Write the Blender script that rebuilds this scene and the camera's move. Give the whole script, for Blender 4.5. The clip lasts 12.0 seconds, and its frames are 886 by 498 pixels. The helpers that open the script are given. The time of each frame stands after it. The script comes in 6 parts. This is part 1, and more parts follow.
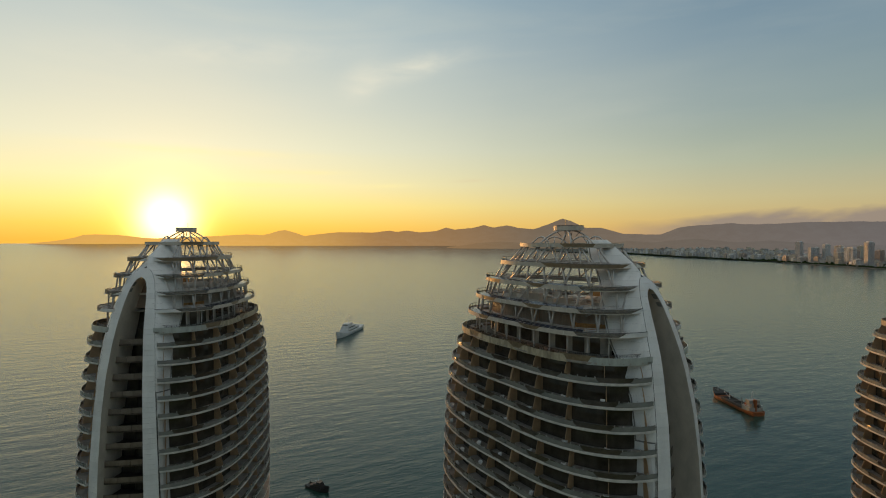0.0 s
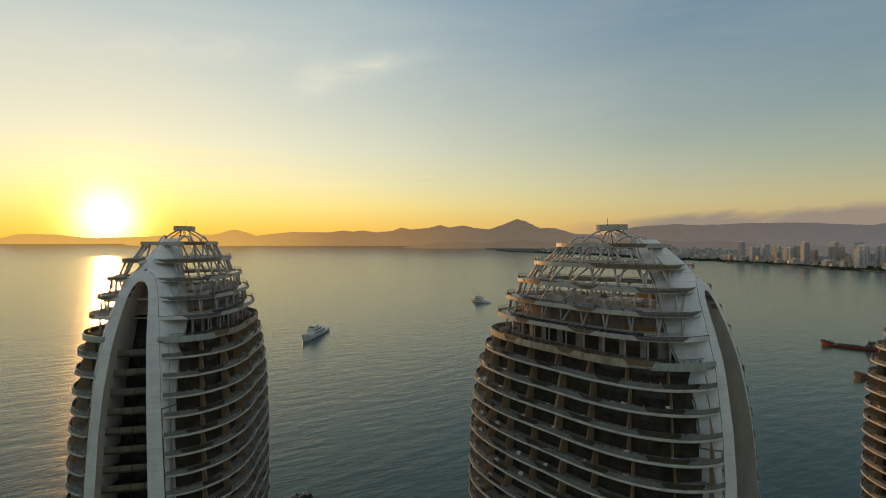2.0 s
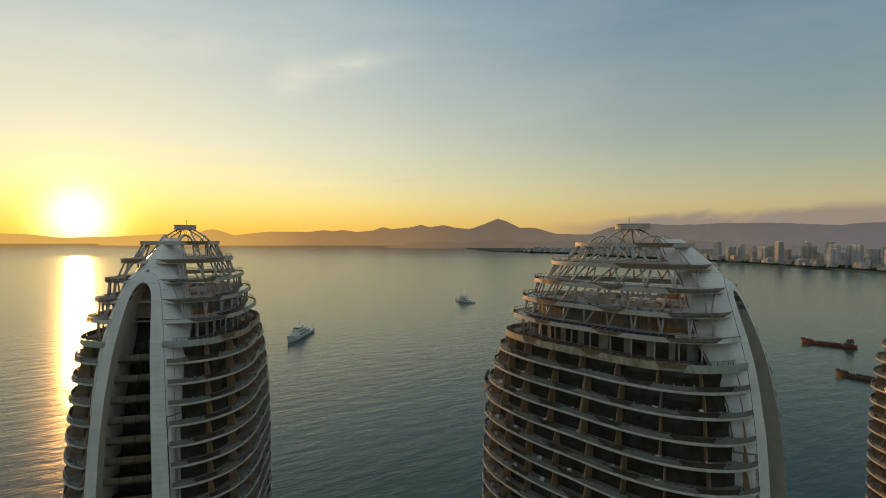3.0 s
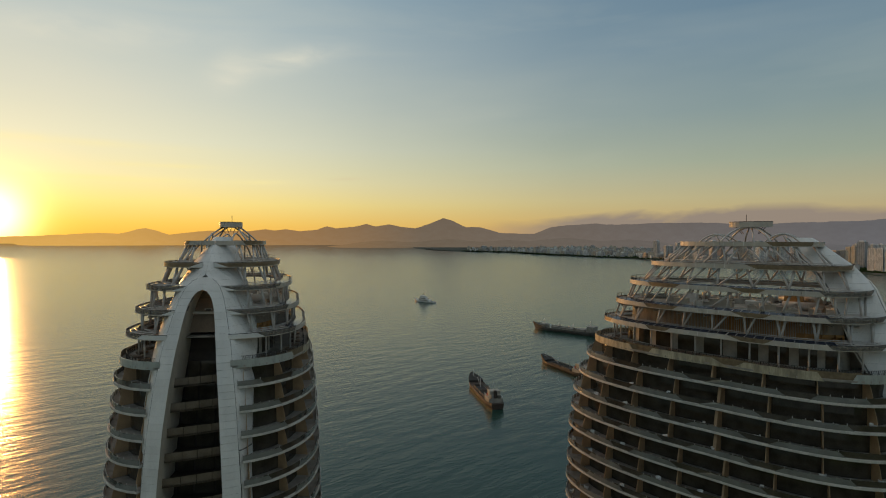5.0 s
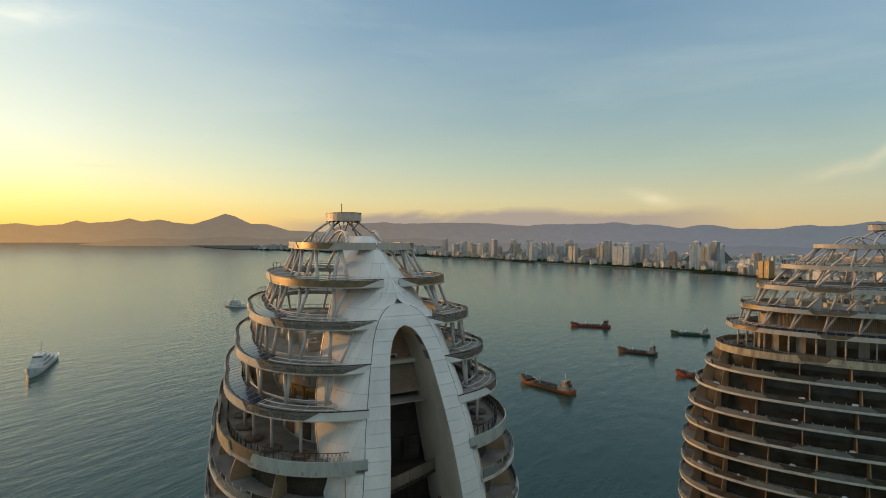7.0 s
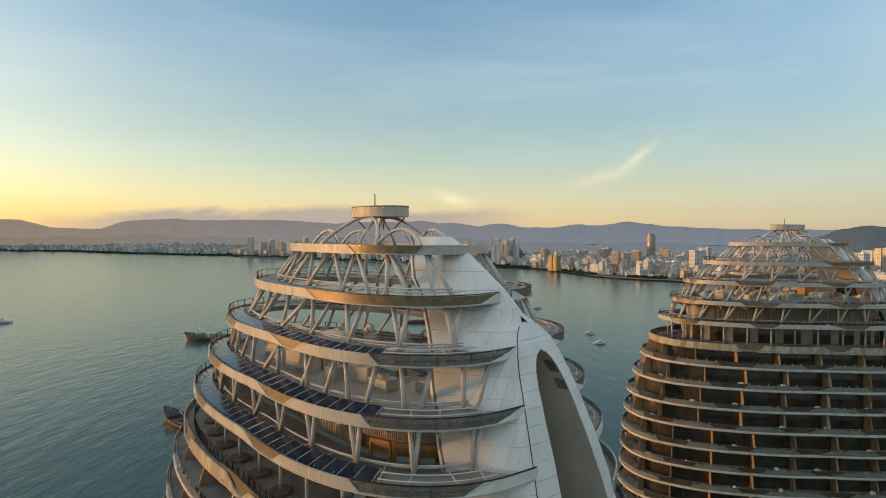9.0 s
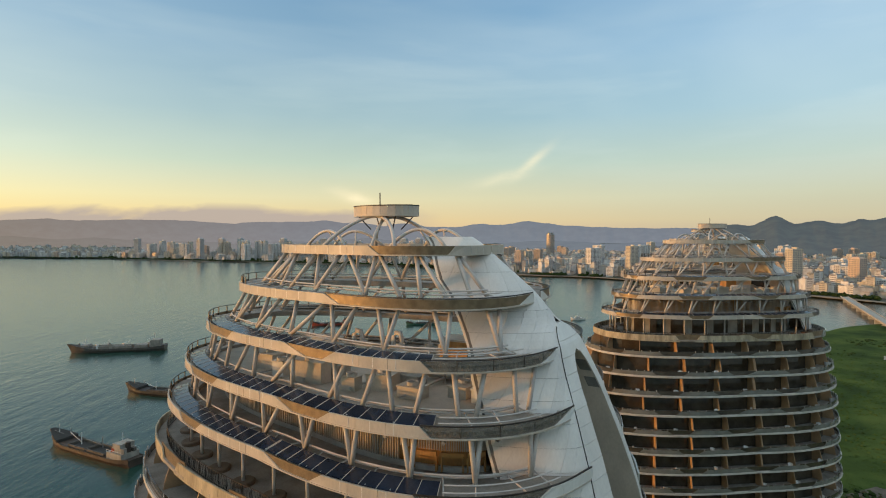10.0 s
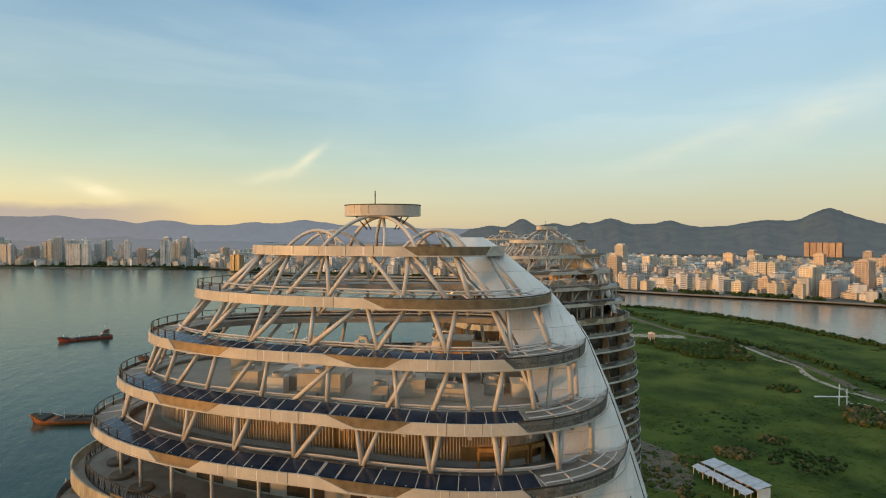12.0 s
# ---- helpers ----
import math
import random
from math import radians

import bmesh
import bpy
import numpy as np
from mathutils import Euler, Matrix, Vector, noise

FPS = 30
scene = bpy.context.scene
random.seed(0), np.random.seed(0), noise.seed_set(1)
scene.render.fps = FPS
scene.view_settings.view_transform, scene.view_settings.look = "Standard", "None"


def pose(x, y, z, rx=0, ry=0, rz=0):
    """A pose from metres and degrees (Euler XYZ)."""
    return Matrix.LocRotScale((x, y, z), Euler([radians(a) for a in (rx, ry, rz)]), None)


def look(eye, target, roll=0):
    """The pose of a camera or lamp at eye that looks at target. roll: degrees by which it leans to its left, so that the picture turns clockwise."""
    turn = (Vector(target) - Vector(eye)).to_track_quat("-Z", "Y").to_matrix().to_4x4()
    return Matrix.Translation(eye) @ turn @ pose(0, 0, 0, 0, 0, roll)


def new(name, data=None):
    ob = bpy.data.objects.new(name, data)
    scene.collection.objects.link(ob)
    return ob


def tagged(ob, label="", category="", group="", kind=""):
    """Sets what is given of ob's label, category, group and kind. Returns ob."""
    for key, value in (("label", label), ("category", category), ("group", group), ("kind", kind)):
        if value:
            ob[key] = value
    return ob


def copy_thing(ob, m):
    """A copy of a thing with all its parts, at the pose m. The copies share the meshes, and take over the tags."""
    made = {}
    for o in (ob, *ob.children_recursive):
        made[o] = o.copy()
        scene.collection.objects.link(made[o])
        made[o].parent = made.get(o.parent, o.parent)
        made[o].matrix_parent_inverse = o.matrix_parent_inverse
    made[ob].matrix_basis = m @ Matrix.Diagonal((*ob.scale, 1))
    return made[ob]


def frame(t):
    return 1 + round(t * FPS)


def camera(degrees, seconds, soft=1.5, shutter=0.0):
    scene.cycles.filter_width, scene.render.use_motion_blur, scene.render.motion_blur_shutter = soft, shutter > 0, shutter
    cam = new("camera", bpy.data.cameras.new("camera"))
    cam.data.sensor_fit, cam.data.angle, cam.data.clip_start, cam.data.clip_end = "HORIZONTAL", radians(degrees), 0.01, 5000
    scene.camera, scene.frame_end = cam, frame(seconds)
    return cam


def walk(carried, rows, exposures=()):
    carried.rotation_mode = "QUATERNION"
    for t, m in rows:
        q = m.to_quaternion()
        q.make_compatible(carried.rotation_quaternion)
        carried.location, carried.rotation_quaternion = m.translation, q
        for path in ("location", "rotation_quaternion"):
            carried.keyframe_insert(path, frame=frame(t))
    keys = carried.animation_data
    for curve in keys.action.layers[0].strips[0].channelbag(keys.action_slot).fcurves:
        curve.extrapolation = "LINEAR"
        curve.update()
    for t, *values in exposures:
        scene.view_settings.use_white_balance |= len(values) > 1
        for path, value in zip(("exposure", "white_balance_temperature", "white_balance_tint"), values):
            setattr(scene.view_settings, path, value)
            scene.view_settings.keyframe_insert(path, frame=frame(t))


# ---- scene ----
EXPOSURES = [(0, 0.02, 6850, 9), (4, -0.04, 6850, 9), (5, -0.1, 6800, 9), (6, 0.12, 6700, 8), (7, 0.44, 6500, 8), (9, 0.72, 6400, 9), (10.5, 0.78, 6450, 8), (12, 0.80, 6550, 8)]
cam = camera(78.3, 12.0, soft=1.05)
# seconds, eye, bearing from +y, pitch, roll
ROWS = [
    (0, -1.146, -0.088, 92.893, 2.007, -0.948, 0.12),
    (0.5, -4.744, 1.333, 92.915, 3.292, -0.951, 0.17),
    (1, -8.205, 3.022, 92.909, 4.628, -0.950, 0.18),
    (1.5, -11.604, 4.880, 92.878, 5.846, -0.948, 0.16),
    (2, -14.929, 6.654, 92.826, 6.787, -0.940, 0.15),
    (2.5, -18.086, 8.733, 92.780, 7.764, -0.955, 0.15),
    (4.5, -34.611, 19.023, 92.743, 12.920, -1.003, 0.13),
    (5, -43.504, 25.890, 92.670, 14.857, -1.024, 0.10),
    (5.5, -54.358, 35.475, 92.638, 18.927, -1.005, 0.12),
    (6, -64.648, 46.212, 92.695, 24.186, -1.031, 0.25),
    (6.5, -73.846, 58.250, 92.769, 28.755, -1.079, 0.40),
    (7, -81.983, 70.273, 92.854, 37.263, -1.132, 0.43),
    (9, -90.750, 94.810, 92.943, 57.406, -1.236, 0.30),
    (9.5, -92.014, 99.083, 92.977, 62.008, -1.283, 0.08),
    (10, -93.635, 103.096, 92.961, 67.407, -1.247, -0.07),
    (10.5, -95.021, 107.259, 92.940, 73.914, -1.223, -0.09),
    (11, -96.275, 111.457, 92.939, 80.825, -1.223, -0.01),
    (11.5, -96.912, 115.933, 92.974, 85.917, -1.245, 0.08),
    (12, -97.072, 120.187, 93.057, 90.722, -1.317, 0.13),
]
walk(cam, [(t, pose(x, y, z, 0, 0, -bearing) @ pose(0, 0, 0, 90 + pitch) @ pose(0, 0, 0, 0, 0, roll)) for t, x, y, z, bearing, pitch, roll in ROWS], EXPOSURES)

import functools
from mathutils import geometry

# ---- sky and sun ----
SUN_BEARING, SUN_ELEVATION = -24.9, 1.9
SUN_DIR = Vector((math.sin(radians(SUN_BEARING)) * math.cos(radians(SUN_ELEVATION)),
                  math.cos(radians(SUN_BEARING)) * math.cos(radians(SUN_ELEVATION)), math.sin(radians(SUN_ELEVATION))))


def lin(r, g, b):
    """Linear colour from 0..255 sRGB."""
    return tuple(((v / 255 + 0.055) / 1.055) ** 2.4 if v > 10 else v / 255 / 12.92 for v in (r, g, b)) + (1.0,)


def make_sky():
    world = bpy.data.worlds.new("evening_sky")
    scene.world = world
    world.use_nodes = True
    nt = world.node_tree
    nt.nodes.clear()
    N, L = nt.nodes.new, nt.links.new

    def val(op, a, b=None, clamp=False):
        n = N("ShaderNodeMath")
        n.operation, n.use_clamp = op, clamp
        for i, v in enumerate((a, b)):
            if v is None:
                continue
            if isinstance(v, (int, float)):
                n.inputs[i].default_value = v
            else:
                L(v, n.inputs[i])
        return n.outputs[0]

    def ramp(fac, stops, kind="LINEAR"):
        n = N("ShaderNodeValToRGB")
        n.color_ramp.interpolation = kind
        els = n.color_ramp.elements
        while len(els) < len(stops):
            els.new(0.5)
        for e, (p, c) in zip(els, stops):
            e.position, e.color = p, c
        L(fac, n.inputs[0])
        return n.outputs[0]

    def mix(fac, a, b, mode="MIX"):
        n = N("ShaderNodeMix")
        n.data_type, n.blend_type = "RGBA", mode
        for v, s in ((fac, n.inputs[0]), (a, n.inputs[6]), (b, n.inputs[7])):
            if isinstance(v, (int, float)):
                s.default_value = v
            elif isinstance(v, tuple):
                s.default_value = v
            else:
                L(v, s)
        return n.outputs[2]

    co = N("ShaderNodeTexCoord").outputs["Generated"]
    sep = N("ShaderNodeSeparateXYZ")
    L(co, sep.inputs[0])
    up = sep.outputs[2]
    flat = N("ShaderNodeVectorMath")
    flat.operation = "MULTIPLY"
    flat.inputs[1].default_value = (1, 1, 0)
    L(co, flat.inputs[0])
    unit = N("ShaderNodeVectorMath")
    unit.operation = "NORMALIZE"
    L(flat.outputs[0], unit.inputs[0])

    def dot(v, d):
        n = N("ShaderNodeVectorMath")
        n.operation = "DOT_PRODUCT"
        L(v, n.inputs[0])
        n.inputs[1].default_value = d
        return n.outputs["Value"]

    side = dot(unit.outputs[0], Vector((SUN_DIR.x, SUN_DIR.y, 0)).normalized())   # 1 below the sun, -1 opposite
    height = val("MULTIPLY", up, 2.0, True)                                       # sine of elevation, 0.5 at the ramp's end
    sunny = ramp(height, [(0.0, lin(250, 182, 70)), (0.05, lin(252, 206, 96)), (0.12, lin(252, 230, 144)), (0.20, lin(242, 234, 186)),
                          (0.32, lin(224, 227, 208)), (0.46, lin(206, 214, 208)), (0.64, lin(184, 199, 205)), (0.82, lin(158, 182, 198))])
    cross = ramp(height, [(0.0, lin(180, 150, 118)), (0.06, lin(186, 164, 122)), (0.14, lin(180, 173, 140)), (0.26, lin(150, 164, 150)),
                          (0.42, lin(123, 147, 154)), (0.62, lin(104, 134, 155)), (0.80, lin(96, 127, 152)), (1.0, lin(112, 136, 156))])
    far = ramp(height, [(0.0, lin(150, 138, 122)), (0.06, lin(164, 156, 130)), (0.14, lin(163, 164, 143)), (0.26, lin(154, 168, 160)),
                        (0.42, lin(134, 161, 173)), (0.62, lin(118, 151, 175)), (0.80, lin(106, 141, 170)), (1.0, lin(122, 148, 168))])
    near_sun = ramp(val("ADD", val("MULTIPLY", side, 0.5), 0.5), [(0.58, (0, 0, 0, 1)), (0.80, (0.16, 0.16, 0.16, 1)), (0.92, (0.55, 0.55, 0.55, 1)), (1.0, (1, 1, 1, 1))], "B_SPLINE")
    away = ramp(val("ADD", val("MULTIPLY", side, 0.5), 0.5), [(0.10, (1, 1, 1, 1)), (0.62, (0, 0, 0, 1))], "EASE")
    sky = mix(near_sun, mix(away, cross, far), mix(1.0, sunny, (1.13, 1.10, 1.04, 1), "MULTIPLY"))
    # physical sky overhead, three parts covered by an added pale tone for fill light
    nishita = N("ShaderNodeTexSky")
    nishita.sky_type, nishita.sun_disc = "NISHITA", False
    nishita.sun_elevation, nishita.sun_rotation = radians(SUN_ELEVATION), radians(SUN_BEARING)
    nishita.air_density, nishita.dust_density = 1.2, 2.0
    high = ramp(up, [(0.44, (0, 0, 0, 1)), (0.80, (1, 1, 1, 1))])
    phys = mix(0.75, mix(1.0, nishita.outputs[0], (0.13, 0.115, 0.095, 1), "MULTIPLY"), lin(186, 194, 198))
    sky = mix(high, sky, phys)

    # wisps of high cloud, drawn out sideways
    def cloud(scale, seed, detail, lo, hi, rough=0.55, dist=0.4):
        m = N("ShaderNodeMapping")
        m.inputs["Scale"].default_value, m.inputs["Location"].default_value = scale, seed
        L(co, m.inputs[0])
        n = N("ShaderNodeTexNoise")
        n.inputs["Scale"].default_value, n.inputs["Detail"].default_value = 1.0, detail
        n.inputs["Roughness"].default_value, n.inputs["Distortion"].default_value = rough, dist
        L(m.outputs[0], n.inputs["Vector"])
        return ramp(n.outputs["Fac"], [(lo, (0, 0, 0, 1)), (hi, (1, 1, 1, 1))])

    wisps = cloud((1.8, 1.8, 11.0), (3.1, 0.4, 1.7), 5, 0.50, 0.85)
    veil = cloud((1.1, 1.1, 5.0), (0.7, 2.2, 5.0), 4, 0.42, 0.80)
    wisp_zone = ramp(up, [(0.05, (0, 0, 0, 1)), (0.12, (0.5, 0.5, 0.5, 1)), (0.36, (0.75, 0.75, 0.75, 1)), (0.6, (0, 0, 0, 1))])
    amount = mix(1.0, mix(1.0, wisps, veil, "ADD"), wisp_zone, "MULTIPLY")
    pale = mix(near_sun, mix(away, lin(190, 198, 190), lin(196, 202, 196)), lin(238, 232, 206))
    sky = mix(val("MULTIPLY", amount, 0.32), sky, pale)
    # single plumes
    PALE, CREAM, GLOW = lin(226, 226, 212), lin(222, 206, 170), lin(254, 240, 172)
    for bearing, elev, wide, tall, slant, strength, tint in ((-6.4, 16.0, 0.030, 0.026, 0.25, 0.85, PALE), (-1.8, 17.2, 0.085, 0.017, 0.26, 0.75, PALE), (-20.0, 17.6, 0.20, 0.022, 0.10, 0.45, PALE), (-16.0, 5.4, 0.11, 0.005, 0.01, 0.7, GLOW), (-12.5, 6.8, 0.07, 0.004, 0.02, 0.6, GLOW), (-4.0, 5.6, 0.05, 0.004, 0.03, 0.45, GLOW), (-21, 8.4, 0.16, 0.006, 0.0, 0.4, GLOW), (5.0, 6.2, 0.03, 0.003, 0.05, 0.4, CREAM), (76.6, 7.6, 0.028, 0.010, 0.8, 0.5, CREAM), (73.8, 6.2, 0.06, 0.010, 0.22, 0.3, CREAM), (58.3, 4.1, 0.034, 0.010, -0.22, 0.75, CREAM), (126, 11.0, 0.10, 0.030, 0.34, 0.22, CREAM), (116, 9.0, 0.12, 0.016, 0.30, 0.15, CREAM)):
        b = radians(bearing)
        along = dot(co, (math.cos(b), -math.sin(b), 0))
        ahead = dot(co, (math.sin(b), math.cos(b), 0))
        lift = val("SUBTRACT", val("SUBTRACT", up, math.sin(radians(elev))), val("MULTIPLY", along, slant))
        ex = val("POWER", val("DIVIDE", along, wide), 2)
        ey = val("POWER", val("DIVIDE", lift, tall), 2)
        blob = val("POWER", 2.718, val("MULTIPLY", val("ADD", ex, ey), -1))
        blob = val("MULTIPLY", blob, val("GREATER_THAN", ahead, 0.0))
        torn = cloud((9, 9, 26), (bearing, elev, 2), 5, 0.22, 0.62)
        sky = mix(val("MULTIPLY", val("MULTIPLY", blob, torn), strength), sky, tint)
    # low bank of cloud over the hills
    bank_top = cloud((3.4, 3.4, 9), (4.0, 1.0, 0.3), 5, 0.26, 0.62)
    b = radians(43)
    where = ramp(dot(unit.outputs[0], (math.sin(b), math.cos(b), 0)), [(0.91, (0, 0, 0, 1)), (0.97, (1, 1, 1, 1))])
    level = val("SUBTRACT", val("MULTIPLY", bank_top, 0.034), val("SUBTRACT", up, 0.026))
    bank = val("MULTIPLY", val("MULTIPLY", level, 70.0, True), where)
    sky = mix(val("MULTIPLY", bank, 0.92), sky, lin(148, 136, 128))
    # the sun and the bright air round it
    near = dot(co, tuple(SUN_DIR))
    core = val("POWER", val("MAXIMUM", near, 0.0), 1300.0)
    halo = val("POWER", val("MAXIMUM", near, 0.0), 330.0)
    wide_halo = val("POWER", val("MAXIMUM", near, 0.0), 26.0)
    sky = mix(1.0, sky, mix(wide_halo, (0, 0, 0, 1), (0.16, 0.085, 0.0, 1)), "ADD")
    sky = mix(1.0, sky, mix(halo, (0, 0, 0, 1), (0.50, 0.31, 0.05, 1)), "ADD")
    sky = mix(1.0, sky, mix(core, (0, 0, 0, 1), (2.3, 1.95, 1.3, 1)), "ADD")
    back = N("ShaderNodeBackground")
    L(sky, back.inputs[0])
    back.inputs[1].default_value = SKY_STRENGTH
    L(back.outputs[0], N("ShaderNodeOutputWorld").inputs[0])


SKY_STRENGTH = 1.0
make_sky()
sun = new("sun", bpy.data.lights.new("sun", "SUN"))
sun.data.energy, sun.data.angle, sun.data.color = 1.75, radians(0.9), (1.0, 0.455, 0.125)
sun.matrix_world = look(SUN_DIR * 500 + Vector((0, 0, 13)), (0, 0, 0))

# ---- materials ----


def material(name, color, rough=0.6, metal=0.0, spots=0.25, size=1.0, bump=0.15, fine=8.0, streak=0.0, vary=0.0, spec=0.5):
    """A painted or raw surface: blotches and streaks of wear in metres, fine grain in the relief."""
    m = bpy.data.materials.new(name)
    m.use_nodes = True
    nt = m.node_tree
    N, L = nt.nodes.new, nt.links.new
    bsdf = nt.nodes["Principled BSDF"]
    bsdf.inputs["Roughness"].default_value, bsdf.inputs["Metallic"].default_value = rough, metal
    bsdf.inputs["Specular IOR Level"].default_value = spec
    co = N("ShaderNodeNewGeometry").outputs["Position"]
    mp = N("ShaderNodeMapping")
    mp.inputs["Scale"].default_value = (1, 1, 1 - 0.85 * streak)
    L(co, mp.inputs[0])
    big = N("ShaderNodeTexNoise")
    big.inputs["Scale"].default_value, big.inputs["Detail"].default_value = 1.0 / size, 5
    L(mp.outputs[0], big.inputs["Vector"])
    small = N("ShaderNodeTexNoise")
    small.inputs["Scale"].default_value, small.inputs["Detail"].default_value = fine, 3
    L(mp.outputs[0], small.inputs["Vector"])
    rgb = N("ShaderNodeValToRGB")
    dark = tuple(c * (1 - spots) for c in color)
    rgb.color_ramp.elements[0].position, rgb.color_ramp.elements[0].color = 0.32, (*dark, 1)
    rgb.color_ramp.elements[1].position, rgb.color_ramp.elements[1].color = 0.62, (*color, 1)
    L(big.outputs["Fac"], rgb.inputs[0])
    out = rgb.outputs[0]
    tint = N("ShaderNodeMix")
    tint.data_type, tint.blend_type = "RGBA", "MULTIPLY"
    tint.inputs[0].default_value = 1.0
    grain = N("ShaderNodeMapRange")
    grain.inputs[1].default_value, grain.inputs[2].default_value = 0.3, 0.7
    grain.inputs[3].default_value, grain.inputs[4].default_value = 1 - 0.4 * spots, 1 + 0.2 * spots
    L(small.outputs["Fac"], grain.inputs[0])
    L(out, tint.inputs[6])
    L(grain.outputs[0], tint.inputs[7])
    out = tint.outputs[2]
    if vary:
        rnd = N("ShaderNodeObjectInfo").outputs["Random"]
        rng = N("ShaderNodeMapRange")
        rng.inputs[3].default_value, rng.inputs[4].default_value = 1 - vary, 1 + vary * 0.5
        L(rnd, rng.inputs[0])
        t2 = N("ShaderNodeMix")
        t2.data_type, t2.blend_type = "RGBA", "MULTIPLY"
        t2.inputs[0].default_value = 1.0
        L(out, t2.inputs[6])
        L(rng.outputs[0], t2.inputs[7])
        out = t2.outputs[2]
    L(out, bsdf.inputs["Base Color"])
    if bump:
        bp = N("ShaderNodeBump")
        bp.inputs["Strength"].default_value, bp.inputs["Distance"].default_value = bump, 0.02
        L(small.outputs["Fac"], bp.inputs["Height"])
        L(bp.outputs[0], bsdf.inputs["Normal"])
    return m


WHITE = material("white_cladding", (0.73, 0.72, 0.69), 0.42, spots=0.14, size=2.2, streak=0.7, vary=0.07)
FASCIA = material("cream_fascia", (0.53, 0.48, 0.41), 0.5, spots=0.2, size=1.6, streak=0.6, vary=0.07)
EDGE = material("pale_slab_edge", (0.60, 0.57, 0.52), 0.55, spots=0.28, size=1.4, streak=0.7)
TIP_MESH = material("grey_mesh", (0.25, 0.23, 0.20), 0.45, 0.3, spots=0.35, size=0.5, fine=25, bump=0.4)
STEEL = material("white_painted_steel", (0.54, 0.51, 0.48), 0.45, spots=0.2, size=1.2)
BRONZE = material("bronze_mesh", (0.22, 0.165, 0.10), 0.42, 0.35, spots=0.35, size=0.5, fine=30, bump=0.4)
DECK = material("grey_deck", (0.34, 0.31, 0.27), 0.8, spots=0.35, size=1.5, bump=0.3)
RAIL = material("dark_rail", (0.05, 0.045, 0.042), 0.5, 0.3, spots=0.2)
SOLAR = material("dark_blue_panel", (0.030, 0.040, 0.064), 0.17, spots=0.3, size=1.0, bump=0.0, vary=0.25)
GLASS = material("dark_window_glass", (0.080, 0.066, 0.048), 0.07, spots=0.5, size=2.0, bump=0.0, spec=0.7)
FROST = material("frosted_glass", (0.27, 0.27, 0.245), 0.09, spots=0.25, size=1.5, bump=0.0, spec=0.8)
FIN = material("warm_partition", (0.44, 0.29, 0.165), 0.6, spots=0.25, size=1.5)
SLAT = material("brown_slat", (0.47, 0.43, 0.38), 0.5, spots=0.3, size=0.6, streak=0.8)
CONCRETE = material("pale_concrete", (0.46, 0.43, 0.38), 0.8, spots=0.3, size=1.4, bump=0.4)
REVEAL = material("beige_reveal", (0.56, 0.50, 0.42), 0.65, spots=0.2, size=1.5, streak=0.5)
# near-black that carries the shade inside the arch's slot
RECESS_SHADE = material("recess_shade", (0.052, 0.036, 0.027), 0.7, spots=0.4, size=1.5)
WOOD = material("orange_wood", (0.50, 0.265, 0.085), 0.55, spots=0.35, size=0.8, streak=0.8, bump=0.3)
# brown mixed at its shaded tone, so the colour holds some shade
BROWN = material("shaded_brown_plaster", (0.20, 0.14, 0.095), 0.7, spots=0.35, size=1.2, streak=0.4)
STAINED = material("stained_cream_fascia", (0.50, 0.43, 0.30), 0.6, spots=0.5, size=0.9, streak=0.9, vary=0.1)
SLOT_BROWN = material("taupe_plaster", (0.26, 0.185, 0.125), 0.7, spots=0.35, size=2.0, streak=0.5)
CHAIR_WHITE = material("white_plastic", (0.72, 0.72, 0.70), 0.45, spots=0.1, size=0.5)
SLOT_GLASS = material("taupe_glass", (0.19, 0.15, 0.115), 0.16, spots=0.3, size=1.2, bump=0.0, streak=0.4)
PALE_GLASS = material("pale_green_glass", (0.43, 0.45, 0.41), 0.18, spots=0.22, size=0.7, bump=0.0, streak=0.85)
BACKING = material("seam_backing", (0.20, 0.195, 0.185), 0.7)


def see_through(mat, share):
    """Lets a share of the light pass straight through a mesh or a pane."""
    nt = mat.node_tree
    out = nt.nodes["Material Output"]
    mixer, clear = nt.nodes.new("ShaderNodeMixShader"), nt.nodes.new("ShaderNodeBsdfTransparent")
    mixer.inputs[0].default_value = share
    nt.links.new(nt.nodes["Principled BSDF"].outputs[0], mixer.inputs[1])
    nt.links.new(clear.outputs[0], mixer.inputs[2])
    nt.links.new(mixer.outputs[0], out.inputs["Surface"])


see_through(TIP_MESH, 0.42)
see_through(FROST, 0.30)


